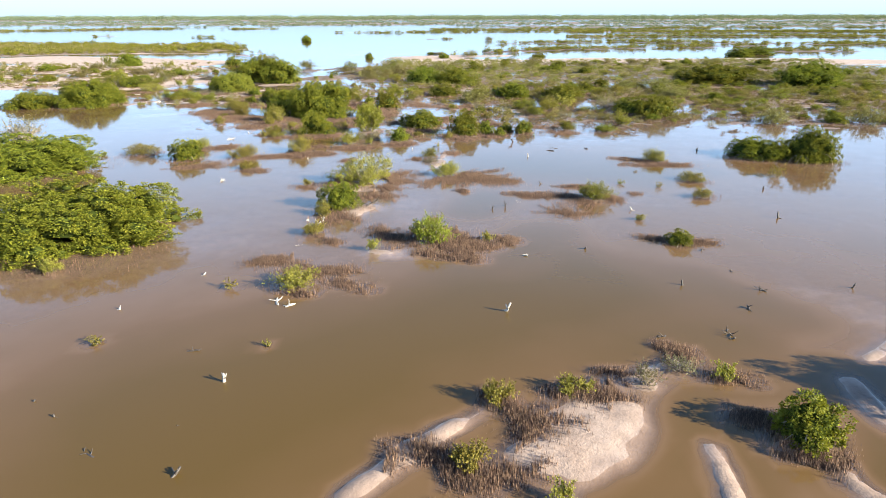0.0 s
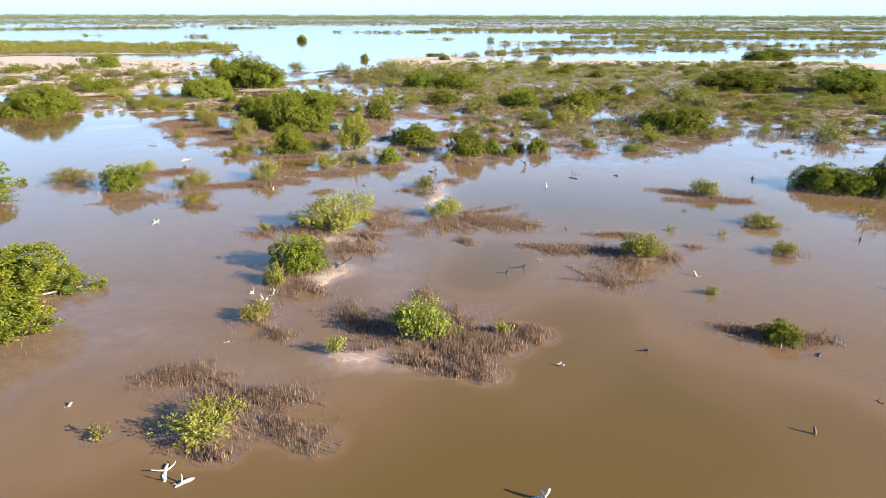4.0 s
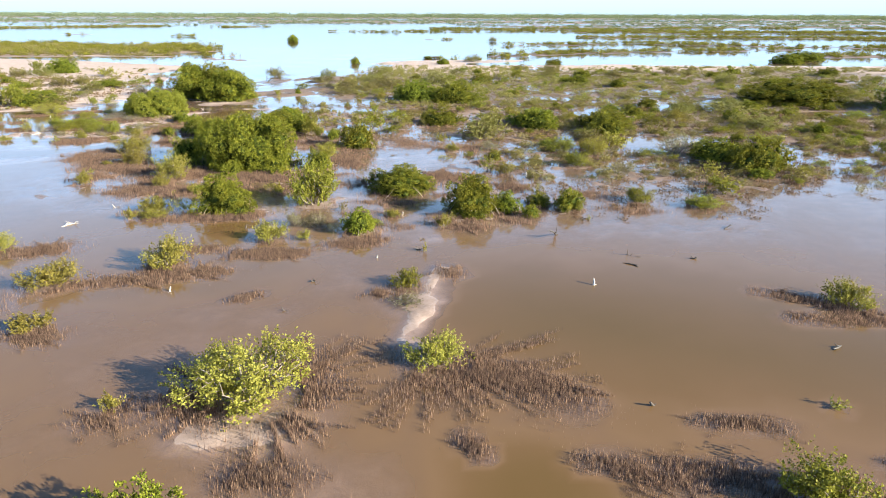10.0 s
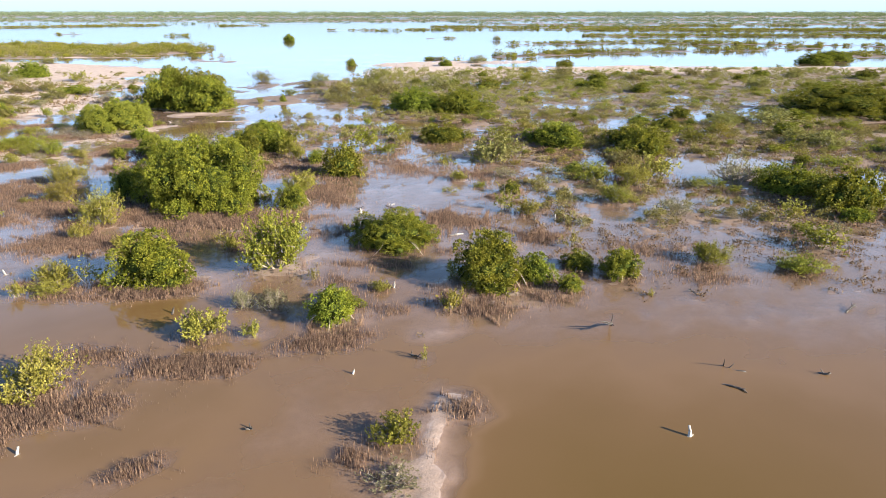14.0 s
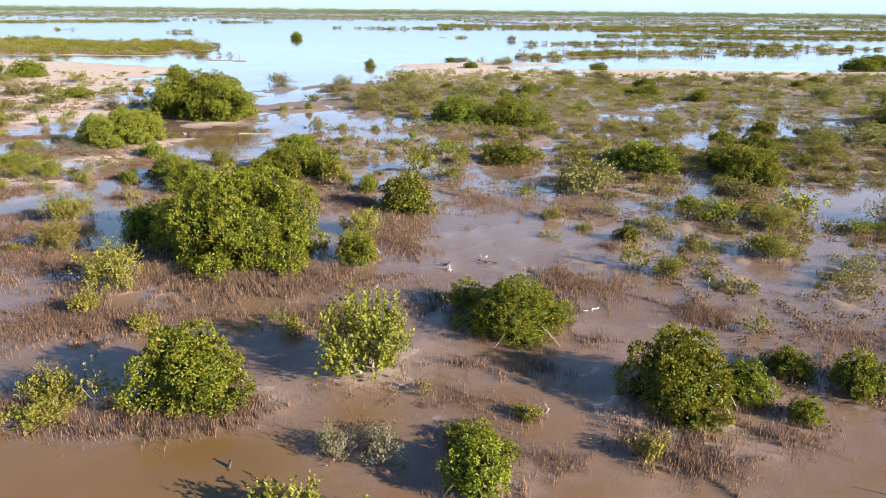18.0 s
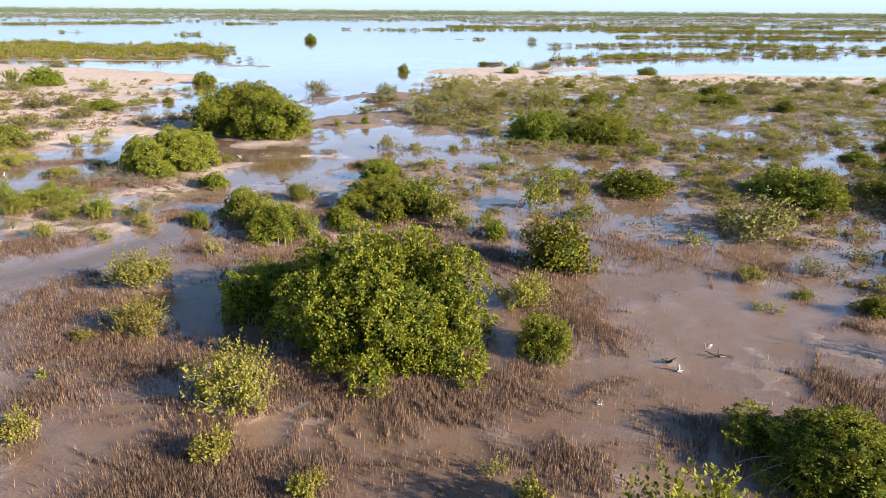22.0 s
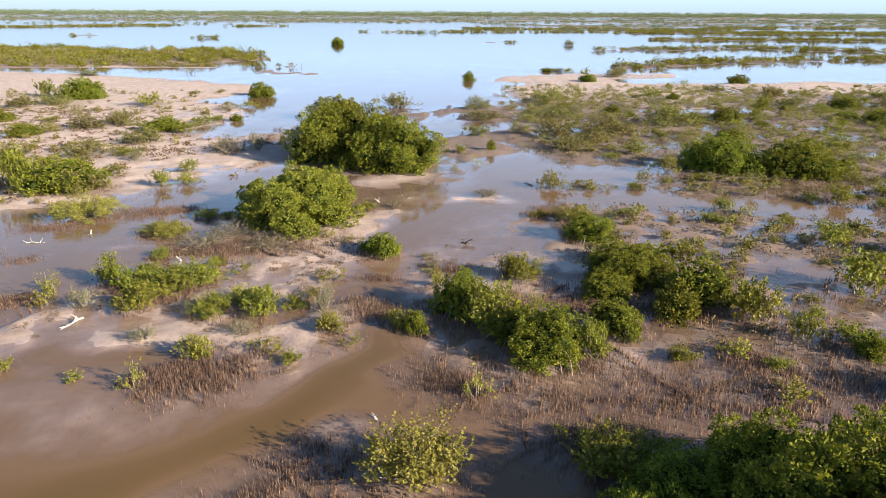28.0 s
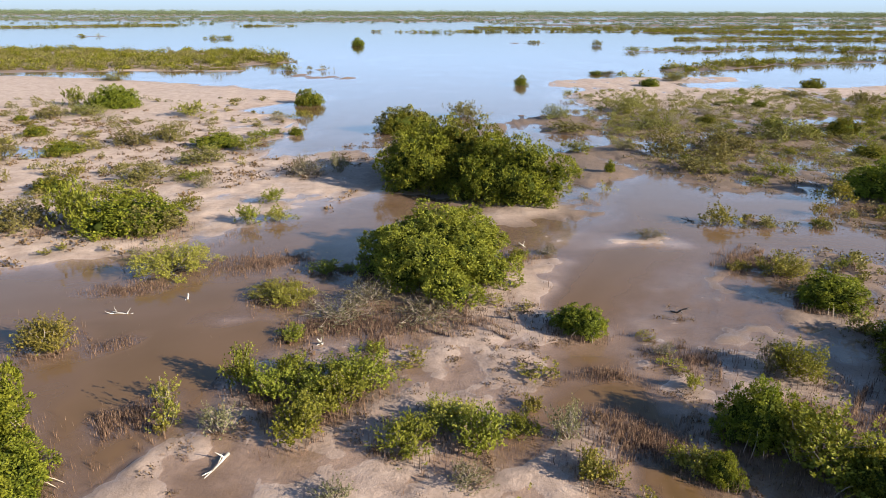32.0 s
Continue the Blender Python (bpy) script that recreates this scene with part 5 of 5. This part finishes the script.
def root_mats():
    rng = np.random.default_rng(77)
    fan(rng, 0.2, 42.4, -38, 30, 1.2, 5.0, 26)
    fan(rng, 0.2, 42.4, -130, -35, 0.9, 3.6, 30)
    fan(rng, -4.9, 40.5, 5, 80, 1.6, 4.8, 22)
    fan(rng, -4.9, 40.5, -60, 5, 1.5, 3.4, 12)
    fan(rng, -4.9, 40.5, 120, 215, 1.4, 3.8, 14, 60)
    fan(rng, -0.6, 28.9, -60, 25, 0.7, 3.4, 18)
    fan(rng, -0.6, 28.9, 60, 215, 0.7, 2.6, 16, 60)
    fan(rng, -13.2, 70.0, 195, 330, 3.3, 6.0, 40)
    fan(rng, -17.0, 66.0, 150, 300, 0.8, 4.0, 16, 60)
    fan(rng, -21.2, 70.2, 140, 300, 0.8, 4.4, 20, 60)
    fan(rng, -11.3, 58.6, 190, 350, 1.4, 2.4, 30)
    fan(rng, 8.7, 36.4, 150, 260, 0.7, 3.6, 16, 70)
    fan(rng, -29.9, 79.5, 200, 330, 0.4, 2.6, 18)
    for c in MATS:
        xa, ya, xb, yb, half = c
        ln = math.hypot(xb - xa, yb - ya)
        area = (ln + 2 * half) * 2.6 * half
        n = int(min(area * (1000 if ya < 56 else 400), 9000))
        t = 0.5 + rng.normal(0, 0.34, n)
        side = rng.normal(0, 0.75, n) * half * (1.15 + 0.5 * np.sin(t * 7 + xa))
        dx, dy = (xb - xa) / (ln + 1e-6), (yb - ya) / (ln + 1e-6)
        x, y = xa + dx * ln * t - dy * side, ya + dy * ln * t + dx * side
        # some pegs stand in rows along the cable roots that run out of the mat
        rows = 5 + int(ln * 1.5)
        ra, r_at = rng.uniform(0, 2 * np.pi, rows), rng.uniform(0, 1, rows)
        who, far_out = rng.integers(0, rows, n), rng.uniform(0, 1, n) ** 0.8 * (half * 2.0 + 0.5)
        on_row = rng.uniform(0, 1, n) < 0.28
        x = np.where(on_row, xa + dx * ln * r_at[who] + np.cos(ra[who]) * far_out + rng.normal(0, 0.035, n), x)
        y = np.where(on_row, ya + dy * ln * r_at[who] + np.sin(ra[who]) * far_out + rng.normal(0, 0.035, n), y)
        clump = fractal(x, y, 0.9, 61, 3)
        keep = (clump > rng.uniform(-0.85, 0.15, n)) | on_row
        x, y = x[keep], y[keep]
        if len(x) < 8:
            continue
        z = lie(x, y)[0]
        v, f = pegs(rng, np.stack([x, y, np.minimum(z, 0.03)], 1), 0.22, 1.3)
        tagged(new("aerial_roots", mesh_of("aerial_roots", v, f, [M_STICK])), "brown mat of thin upright aerial roots in shallow water", "aerial roots", "root mats", "stuff")


root_mats()


def skirts():
    """Pegs in a ragged ring round every bush, and in drifts over the shallow flats."""
    rng = np.random.default_rng(78)
    rings = []
    for kind, x, y, wide, high in GROWN:
        if kind in ("sprig", "grey") or wide < 0.7 or y > 100:
            continue
        n = int(wide * (210 if y < 60 else 150 if x < -12 else 90))
        a = rng.uniform(0, 2 * np.pi, n)
        reach = np.clip(0.75 + 0.5 * np.sin(a * 2 + x * 3) + 0.3 * np.sin(a * 5 + y), 0.1, 2)
        r = wide * 0.38 + rng.uniform(0, 1, n) ** 1.2 * (0.35 + 0.2 * wide) * reach
        rings.append(np.stack([x + np.cos(a) * r, y + np.sin(a) * r], 1))
    n = 190000
    p = np.stack([rng.uniform(-48, 44, n), rng.uniform(52, 106, n)], 1)
    h, lit, snd = lie(p[:, 0], p[:, 1])
    keep = (h > -0.13) & (h < 0.05) & (np.maximum(drifts(p[:, 0], p[:, 1]), 0.55 * lit) * (0.55 + 0.9 * ease(-0.3, 0.35, fractal(p[:, 0], p[:, 1], 1.5, 91, 3))) > rng.uniform(0.35, 0.95, n)) & (snd < 0.6)
    rings.append(p[keep])
    p = np.concatenate(rings)
    h = lie(p[:, 0], p[:, 1])[0]
    p, h = p[h > -0.19], h[h > -0.19]
    for lo, hi, x0, x1, stout in ((0, 40, -60, 60, 1.0), (40, 52, -60, 60, 1.0), (52, 62, -60, 60, 1.1), (62, 74, -60, -9, 1.1), (74, 86, -60, -14, 1.1),
                                  (86, 110, -60, -14, 1.3), (62, 74, -9, 60, 1.8), (74, 86, -14, 60, 2.0), (86, 110, -14, 60, 2.0)):
        k = (p[:, 1] >= lo) & (p[:, 1] < hi) & (p[:, 0] >= x0) & (p[:, 0] < x1)
        if k.sum() < 20:
            continue
        v, f = pegs(rng, np.stack([p[k, 0], p[k, 1], np.clip(h[k], -0.08, 0.03)], 1), 0.25, stout)
        tagged(new("aerial_roots", mesh_of("aerial_roots", v, f, [M_STICK])), "brown upright aerial roots in rings round the mangrove bushes", "aerial roots", "root mats", "stuff")


skirts()


# ---- scrub of the flats and far woods ----
def low_plant(seed, wide, high, count, size):
    """A low bush: leaves in a handful of tufts over a dome."""
    rng = np.random.default_rng(seed)
    k = 9
    d = rng.normal(0, 1, (k, 3))
    d[:, 2] = np.abs(d[:, 2])
    d /= np.linalg.norm(d, axis=1)[:, None]
    c = d * np.array([wide / 2, wide / 2, high]) * rng.uniform(0.3, 0.75, (k, 1))
    who = rng.integers(0, k, count)
    e = rng.normal(0, 1, (count, 3))
    e /= np.linalg.norm(e, axis=1)[:, None]
    p = c[who] + e * np.array([wide * 0.19, wide * 0.19, high * 0.28]) * rng.uniform(0.3, 1.0, (count, 1))
    p[:, 2] = np.abs(p[:, 2])
    way = e + np.array([0, 0, 0.4]) + rng.normal(0, 0.6, e.shape)
    way /= np.linalg.norm(way, axis=1)[:, None]
    side = np.cross(way, e + rng.normal(0, 0.6, e.shape))
    side /= np.linalg.norm(side, axis=1)[:, None]
    s = size * rng.uniform(0.6, 1.3, (count, 1))
    return p, np.stack([-way * s * 0.5, way * s * 0.45 + side * s * 0.4, way * s * 0.4 - side * s * 0.4], 1)


def scatter(name, label, count, area, size, shape, mat, seed, ground_over=-0.03, avoid=0.0, gap_size=20, gap=-0.4, category="scrub"):
    """Many shrubs of one kind joined into one object."""
    rng = np.random.default_rng(seed)
    x0, x1, y0, y1 = area
    x, y = rng.uniform(x0, x1, count), y0 + (y1 - y0) * rng.uniform(0, 1, count)
    h = lie(x, y)[0]
    keep = (h > ground_over) & (fractal(x, y, gap_size, seed + 7, 3) > gap)
    for c in BARE:
        keep &= (segment_distance(x, y, c) > c[4] * rng.uniform(0.5, 1.15, count)) | (rng.uniform(0, 1, count) < 0.25)
    if avoid:
        for kind, gx_, gy_, gw, gh in GROWN:
            if gw > 0.9:
                keep &= np.hypot(x - gx_, y - gy_) > gw * 0.45
    x, y, h = x[keep], y[keep], h[keep]
    shapes = [low_plant(seed * 10 + k, *shape) for k in range(5)]
    out = []
    for i in range(len(x)):
        s = rng.uniform(*size)
        a = rng.uniform(0, 6.28)
        p, leaf = shapes[rng.integers(5)]
        q = (p * np.array([s * rng.uniform(0.8, 1.3), s * rng.uniform(0.8, 1.3), s * rng.uniform(0.75, 1.2)]))[:, None, :] + leaf * min(1.0, s) ** 0.5
        ca, sa = math.cos(a), math.sin(a)
        q = np.stack([q[..., 0] * ca - q[..., 1] * sa + x[i], q[..., 0] * sa + q[..., 1] * ca + y[i], q[..., 2] + max(h[i], -0.02)], -1)
        out.append(q)
    if not out:
        return
    v = np.concatenate(out).reshape(-1, 3)
    f = np.arange(len(v)).reshape(-1, 3)
    tagged(new(name, mesh_of(name, v, f, [mat])), label, category, kind="stuff")


# flats on both sides of the creek
scatter("scrub", "low olive mangrove scrub on the muddy flats", 3000, (-16, 85, 102, 160), (0.4, 1.35), (1.4, 0.75, 150, 0.11), M_SCRUB, 101, -0.02, 1.0, 12, -0.3)
scatter("scrub", "low grey-brown dry scrub on the muddy flats", 1500, (-16, 85, 100, 160), (0.5, 1.3), (1.5, 0.5, 90, 0.10), M_GREY, 102, -0.04, 1.0, 12, -0.5)
scatter("scrub", "scattered deep green mangrove bushes on the flats", 240, (-14, 90, 108, 160), (0.5, 1.4), (2.0, 1.05, 260, 0.14), M_GREEN, 103, -0.02, 1.0, 15, 0.0)
scatter("scrub", "olive mangrove scrub on the shore flats", 1700, (4, 80, 66, 104), (0.4, 1.35), (1.4, 0.8, 280, 0.09), M_SCRUB, 104, -0.04, 1.0, 10, -0.4)
scatter("scrub", "dry grey scrub on the shore flats", 380, (6, 80, 62, 104), (0.5, 1.3), (1.5, 0.5, 160, 0.085), M_GREY, 105, -0.05, 1.0, 10, -0.5)
scatter("scrub", "deep green mangrove bushes on the shore flats", 110, (14, 85, 66, 104), (0.7, 1.6), (2.2, 1.1, 500, 0.12), M_GREEN, 106, -0.03, 1.0, 15, -0.1)
scatter("scrub", "olive scrub beside the sand flats", 700, (-120, -42, 98, 150), (0.4, 1.4), (1.5, 0.75, 170, 0.12), M_SCRUB, 107, -0.02, 1.0, 12, -0.2)
scatter("scrub", "dry grey scrub beside the sand flats", 520, (-120, -38, 92, 150), (0.5, 1.2), (1.6, 0.5, 90, 0.11), M_GREY, 108, -0.03, 1.0, 12, -0.3)
scatter("scrub", "small dry shrubs among the pools", 60, (-16, 14, 86, 104), (0.5, 1.0), (1.4, 0.5, 150, 0.10), M_GREY, 110, -0.03, 1.0, 12, -0.3)
scatter("scrub", "small olive shrubs among the pools", 190, (-16, 14, 86, 104), (0.5, 1.0), (1.3, 0.7, 220, 0.11), M_SCRUB, 114, -0.03, 1.0, 12, -0.3)
scatter("scrub", "yellow-green mangrove scrub among the pools", 120, (-110, 60, 96, 140), (0.5, 1.1), (1.4, 0.9, 100, 0.11), M_YELLOW, 109, -0.03, 1.0, 12, -0.1)
scatter("saltwort", "dry low tufts on the sandy mud by the creek", 700, (-37, -21, 77, 91), (0.4, 1.0), (0.9, 0.2, 40, 0.06), M_HERB, 134, -0.03, 0, 5, -0.2, "saltwort")
scatter("saltwort", "dry low tufts on the mud among the bushes", 700, (-24, 20, 52, 84), (0.4, 0.9), (0.8, 0.2, 36, 0.06), M_HERB, 135, -0.05, 0, 5, 0.0, "saltwort")
scatter("saltwort", "low red-brown saltwort and dead twigs on the flats", 6500, (-16, 70, 80, 150), (0.6, 1.3), (1.2, 0.26, 26, 0.10), M_HERB, 131, -0.06, 0, 8, -0.6, "saltwort")
scatter("saltwort", "low red-brown saltwort beside the sand flats", 2600, (-100, -34, 86, 140), (0.6, 1.3), (1.2, 0.26, 20, 0.15), M_HERB, 132, -0.06, 0, 8, -0.4, "saltwort")
scatter("saltwort", "low red-brown saltwort on the near flats", 3200, (4, 60, 57, 90), (0.6, 1.2), (1.1, 0.24, 36, 0.08), M_HERB, 133, -0.08, 0, 8, -0.4, "saltwort")
# peninsula and islands in the lagoon
scatter("scrub", "olive scrub on the peninsula in the lagoon", 2600, (-270, -44, 182, 258), (0.4, 1.6), (2.4, 1.1, 130, 0.2), M_SCRUB, 111, -0.02, 0, 14, -0.35)
scatter("scrub", "grey dry shrubs on the peninsula in the lagoon", 1500, (-270, -60, 182, 256), (0.5, 1.3), (2.4, 0.7, 70, 0.2), M_GREY, 115, -0.02, 0, 14, -0.5)
scatter("scrub", "green mangroves on the islands of the lagoon", 32000, (-440, 440, 180, 560), (0.6, 1.6), (3.0, 1.5, 100, 0.3), M_GREEN, 112, -0.01, 0, 25, -0.5)
scatter("scrub", "olive mangroves on the islands of the lagoon", 18000, (-440, 440, 195, 560), (0.6, 1.4), (3.0, 1.1, 80, 0.3), M_SCRUB, 113, -0.02, 0, 25, -0.6)
# the far woods, with the distance haze put into their leaf colour
scatter("far_woods", "far green mangrove woods behind the lagoon", 7000, (-900, 1000, 480, 1100), (0.6, 1.3), (7.0, 1.7, 46, 0.75), M_HAZED_WOODS, 121, -0.06, 0, 90, -0.5, "woods")
scatter("far_woods", "hazy green mangrove woods at the horizon", 7000, (-2300, 2300, 1000, 2400), (0.7, 1.4), (16.0, 1.7, 30, 1.4), M_HAZED_WOODS, 122, -0.2, 0, 150, -0.8, "woods")
scatter("far_woods", "hazy green tall woods along the horizon", 2200, (-2500, 2500, 1900, 2700), (0.7, 1.2), (50.0, 13.0, 110, 2.6), M_HAZED_WOODS, 123, -9.0, 0, 300, -0.9, "woods")


# ---- driftwood and stumps ----
wood_rng = np.random.default_rng(9)


def driftwood(shape, tone, x, y, size):
    size = size * (0.8 if tone == "bleached" else 0.95)
    rng = wood_rng
    parts = []
    turn = rng.uniform(0, 2 * np.pi)
    d = np.array([math.cos(turn), math.sin(turn), 0])
    if shape in ("tall", "stump"):
        line = wander(rng, (0, 0, -0.12), d * 0.3 + np.array([0, 0, 1]), size + 0.12, 6, 0.35)
        r = 0.028 + 0.04 * size
        parts.append(tube(line, np.linspace(r * 1.5, r * 0.7, 7), 6))
        for _ in range(3):
            a = rng.uniform(0, 6.28)
            parts.append(tube(wander(rng, (0, 0, 0.02), (math.cos(a), math.sin(a), 0.15), size * 0.45, 4, 0.3, -0.5), np.linspace(r * 0.8, r * 0.25, 5), 5))
        if shape == "tall":
            parts.append(tube(wander(rng, line[3], d * -0.6 + np.array([0, 0, 0.7]), size * 0.4, 4, 0.3), np.linspace(r * 0.6, r * 0.3, 5), 5))
    elif shape == "fork":
        line = wander(rng, (0, 0, -0.1), d * 0.5 + np.array([0, 0, 1]), size * 0.7 + 0.1, 6, 0.5)
        r = 0.03 + 0.035 * size
        parts.append(tube(line, np.linspace(r * 1.3, r * 0.6, 7), 6))
        for s in (-1, 1):
            e = np.array([-d[1] * s, d[0] * s, 0.9])
            parts.append(tube(wander(rng, line[3], e, size * 0.5, 5, 0.5), np.linspace(r * 0.7, r * 0.25, 6), 5))
        parts.append(tube(wander(rng, (0, 0, 0.01), d, size * 0.6, 4, 0.3, -0.1), np.linspace(r * 0.9, r * 0.3, 5), 5))
    elif shape == "log":
        r = 0.03 + 0.04 * size
        line = wander(rng, -d * size * 0.5 + np.array([0, 0, 0.0]), d + np.array([0, 0, 0.12]), size, 6, 0.25)
        parts.append(tube(line, r * np.array([0.7, 1.1, 1.25, 1.0, 0.9, 0.7, 0.4]), 6))
        for _ in range(3):
            k = rng.integers(1, 6)
            e = rng.normal(0, 1, 3)
            e[2] = abs(e[2]) * 0.8 + 0.3
            parts.append(tube(wander(rng, line[k], e, size * 0.5, 4, 0.4), np.linspace(r * 0.5, r * 0.18, 5), 5))
    else:
        r = 0.022 + 0.016 * size
        line = wander(rng, -d * size * 0.5 + np.array([0, 0, 0.02]), d + np.array([0, 0, 0.15]), size * 1.1, 8, 0.5, -0.15)
        line[:, 2] = np.abs(line[:, 2]) * 0.7
        parts.append(tube(line, np.linspace(r * 1.3, r * 0.35, 9), 5))
        for k in (2, 4, 5, 6):
            e = rng.normal(0, 1, 3)
            e[2] = abs(e[2]) * 0.7 + 0.1
            parts.append(tube(wander(rng, line[k], e + d * 0.8, size * rng.uniform(0.25, 0.5), 5, 0.5), np.linspace(r * 0.7, r * 0.2, 6), 5))
    v, f = join(parts)
    name = {"tall": "tree_stump", "stump": "tree_stump", "fork": "dead_sapling", "log": "driftwood_log", "branch": "fallen_branch"}[shape]
    ob = new(name, mesh_of(name, v, f, [M_BLEACHED if tone == "bleached" else M_DARKWOOD], smooth=True))
    z = max(float(lie(np.array([x]), np.array([y]))[0][0]), -0.06)
    ob.location = (x, y, z + 0.02)
    tagged(ob, ("sun-bleached white " if tone == "bleached" else "wet dark brown ") + {"tree_stump": "broken mangrove stump standing in shallow water", "dead_sapling": "forked dead mangrove stem standing in shallow water", "driftwood_log": "short driftwood log with broken limbs in shallow water", "fallen_branch": "crooked fallen branch lying in shallow water"}[name], "driftwood", "driftwood of the wetland")


driftwood("tall", "bleached", 2.19, 21.48, 0.60)
driftwood("fork", "bleached", -6.41, 16.61, 0.65)
driftwood("fork", "dark", -6.25, 12.42, 0.45)
driftwood("branch", "dark", -8.66, 13.25, 0.60)
driftwood("stump", "bleached", -9.86, 24.85, 0.25)
driftwood("stump", "bleached", -11.75, 21.58, 0.25)
driftwood("log", "bleached", -5.58, 21.90, 0.60)
driftwood("branch", "dark", -7.93, 18.41, 0.40)
driftwood("fork", "dark", 9.28, 19.15, 0.35)
driftwood("stump", "dark", 9.34, 23.70, 0.28)
driftwood("log", "dark", 12.18, 23.30, 0.70)
driftwood("log", "dark", 10.98, 21.55, 0.40)
driftwood("stump", "dark", 15.74, 23.45, 0.30)
driftwood("stump", "dark", -11.31, 15.59, 0.12)
driftwood("stump", "dark", -10.24, 14.81, 0.15)
driftwood("log", "dark", -6.93, 14.49, 0.20)
driftwood("log", "bleached", -6.16, 22.21, 0.80)
driftwood("fork", "bleached", -6.36, 31.67, 0.80)
driftwood("branch", "bleached", -6.67, 28.55, 0.40)
driftwood("log", "bleached", 3.62, 27.13, 0.40)
driftwood("stump", "dark", 2.62, 34.51, 0.30)
driftwood("branch", "bleached", 4.20, 36.04, 0.60)
driftwood("stump", "dark", 6.43, 28.18, 0.30)
driftwood("stump", "bleached", 10.24, 34.23, 0.35)
driftwood("log", "dark", 11.59, 27.82, 0.35)
driftwood("log", "dark", 11.83, 25.22, 0.25)
driftwood("branch", "dark", 9.37, 19.67, 0.70)
driftwood("branch", "dark", 7.20, 19.29, 0.50)
driftwood("stump", "dark", 17.45, 32.74, 0.40)
driftwood("stump", "dark", 19.43, 38.83, 0.35)
driftwood("fork", "bleached", -6.21, 32.41, 0.50)
driftwood("fork", "bleached", -6.93, 32.41, 0.40)
driftwood("branch", "dark", -3.94, 35.27, 0.90)
driftwood("branch", "dark", 3.35, 35.07, 0.70)
driftwood("stump", "dark", 6.19, 40.26, 0.30)
driftwood("log", "dark", 12.92, 43.49, 0.45)
driftwood("stump", "bleached", 6.28, 48.58, 0.40)
driftwood("branch", "bleached", -14.01, 41.11, 0.90)
driftwood("branch", "bleached", -18.38, 56.17, 1.10)
driftwood("stump", "dark", 19.82, 51.04, 0.50)
driftwood("branch", "dark", 5.60, 54.42, 1.20)
driftwood("log", "dark", -5.29, 46.17, 0.50)
driftwood("stump", "bleached", -2.49, 51.58, 0.25)
driftwood("fork", "bleached", -1.82, 58.06, 0.60)
driftwood("branch", "dark", -0.75, 52.60, 0.50)
driftwood("fork", "dark", -4.61, 48.84, 0.35)
driftwood("stump", "bleached", -9.98, 47.79, 0.30)
driftwood("branch", "dark", 8.58, 51.82, 1.00)
driftwood("branch", "dark", 8.38, 50.92, 0.70)
driftwood("branch", "dark", 9.57, 57.50, 0.80)
driftwood("branch", "dark", 14.57, 55.98, 0.70)
driftwood("log", "dark", 11.28, 51.64, 0.40)
driftwood("stump", "bleached", 5.74, 66.79, 0.45)
driftwood("log", "bleached", -2.83, 69.46, 0.70)
driftwood("stump", "dark", -9.36, 55.56, 0.30)
driftwood("log", "bleached", -7.00, 66.14, 0.35)
driftwood("branch", "dark", -2.61, 68.94, 0.90)
driftwood("stump", "bleached", -4.21, 67.86, 0.30)
driftwood("fork", "dark", 4.77, 66.49, 0.50)
driftwood("branch", "bleached", 0.86, 64.16, 0.90)
driftwood("stump", "bleached", -17.43, 59.19, 0.35)
driftwood("branch", "bleached", -18.22, 67.61, 0.80)
driftwood("fork", "dark", -4.35, 68.57, 0.60)
driftwood("branch", "bleached", -41.10, 90.19, 1.10)
driftwood("stump", "bleached", -39.26, 91.45, 0.35)
driftwood("log", "bleached", -24.10, 76.44, 0.50)
driftwood("branch", "dark", -21.02, 90.39, 0.80)
driftwood("log", "dark", -16.89, 101.53, 0.90)
driftwood("branch", "bleached", -34.84, 81.89, 1.10)
driftwood("fork", "bleached", -25.82, 97.47, 0.60)
driftwood("stump", "dark", -27.21, 89.76, 0.40)
driftwood("fork", "bleached", -33.54, 88.02, 0.50)
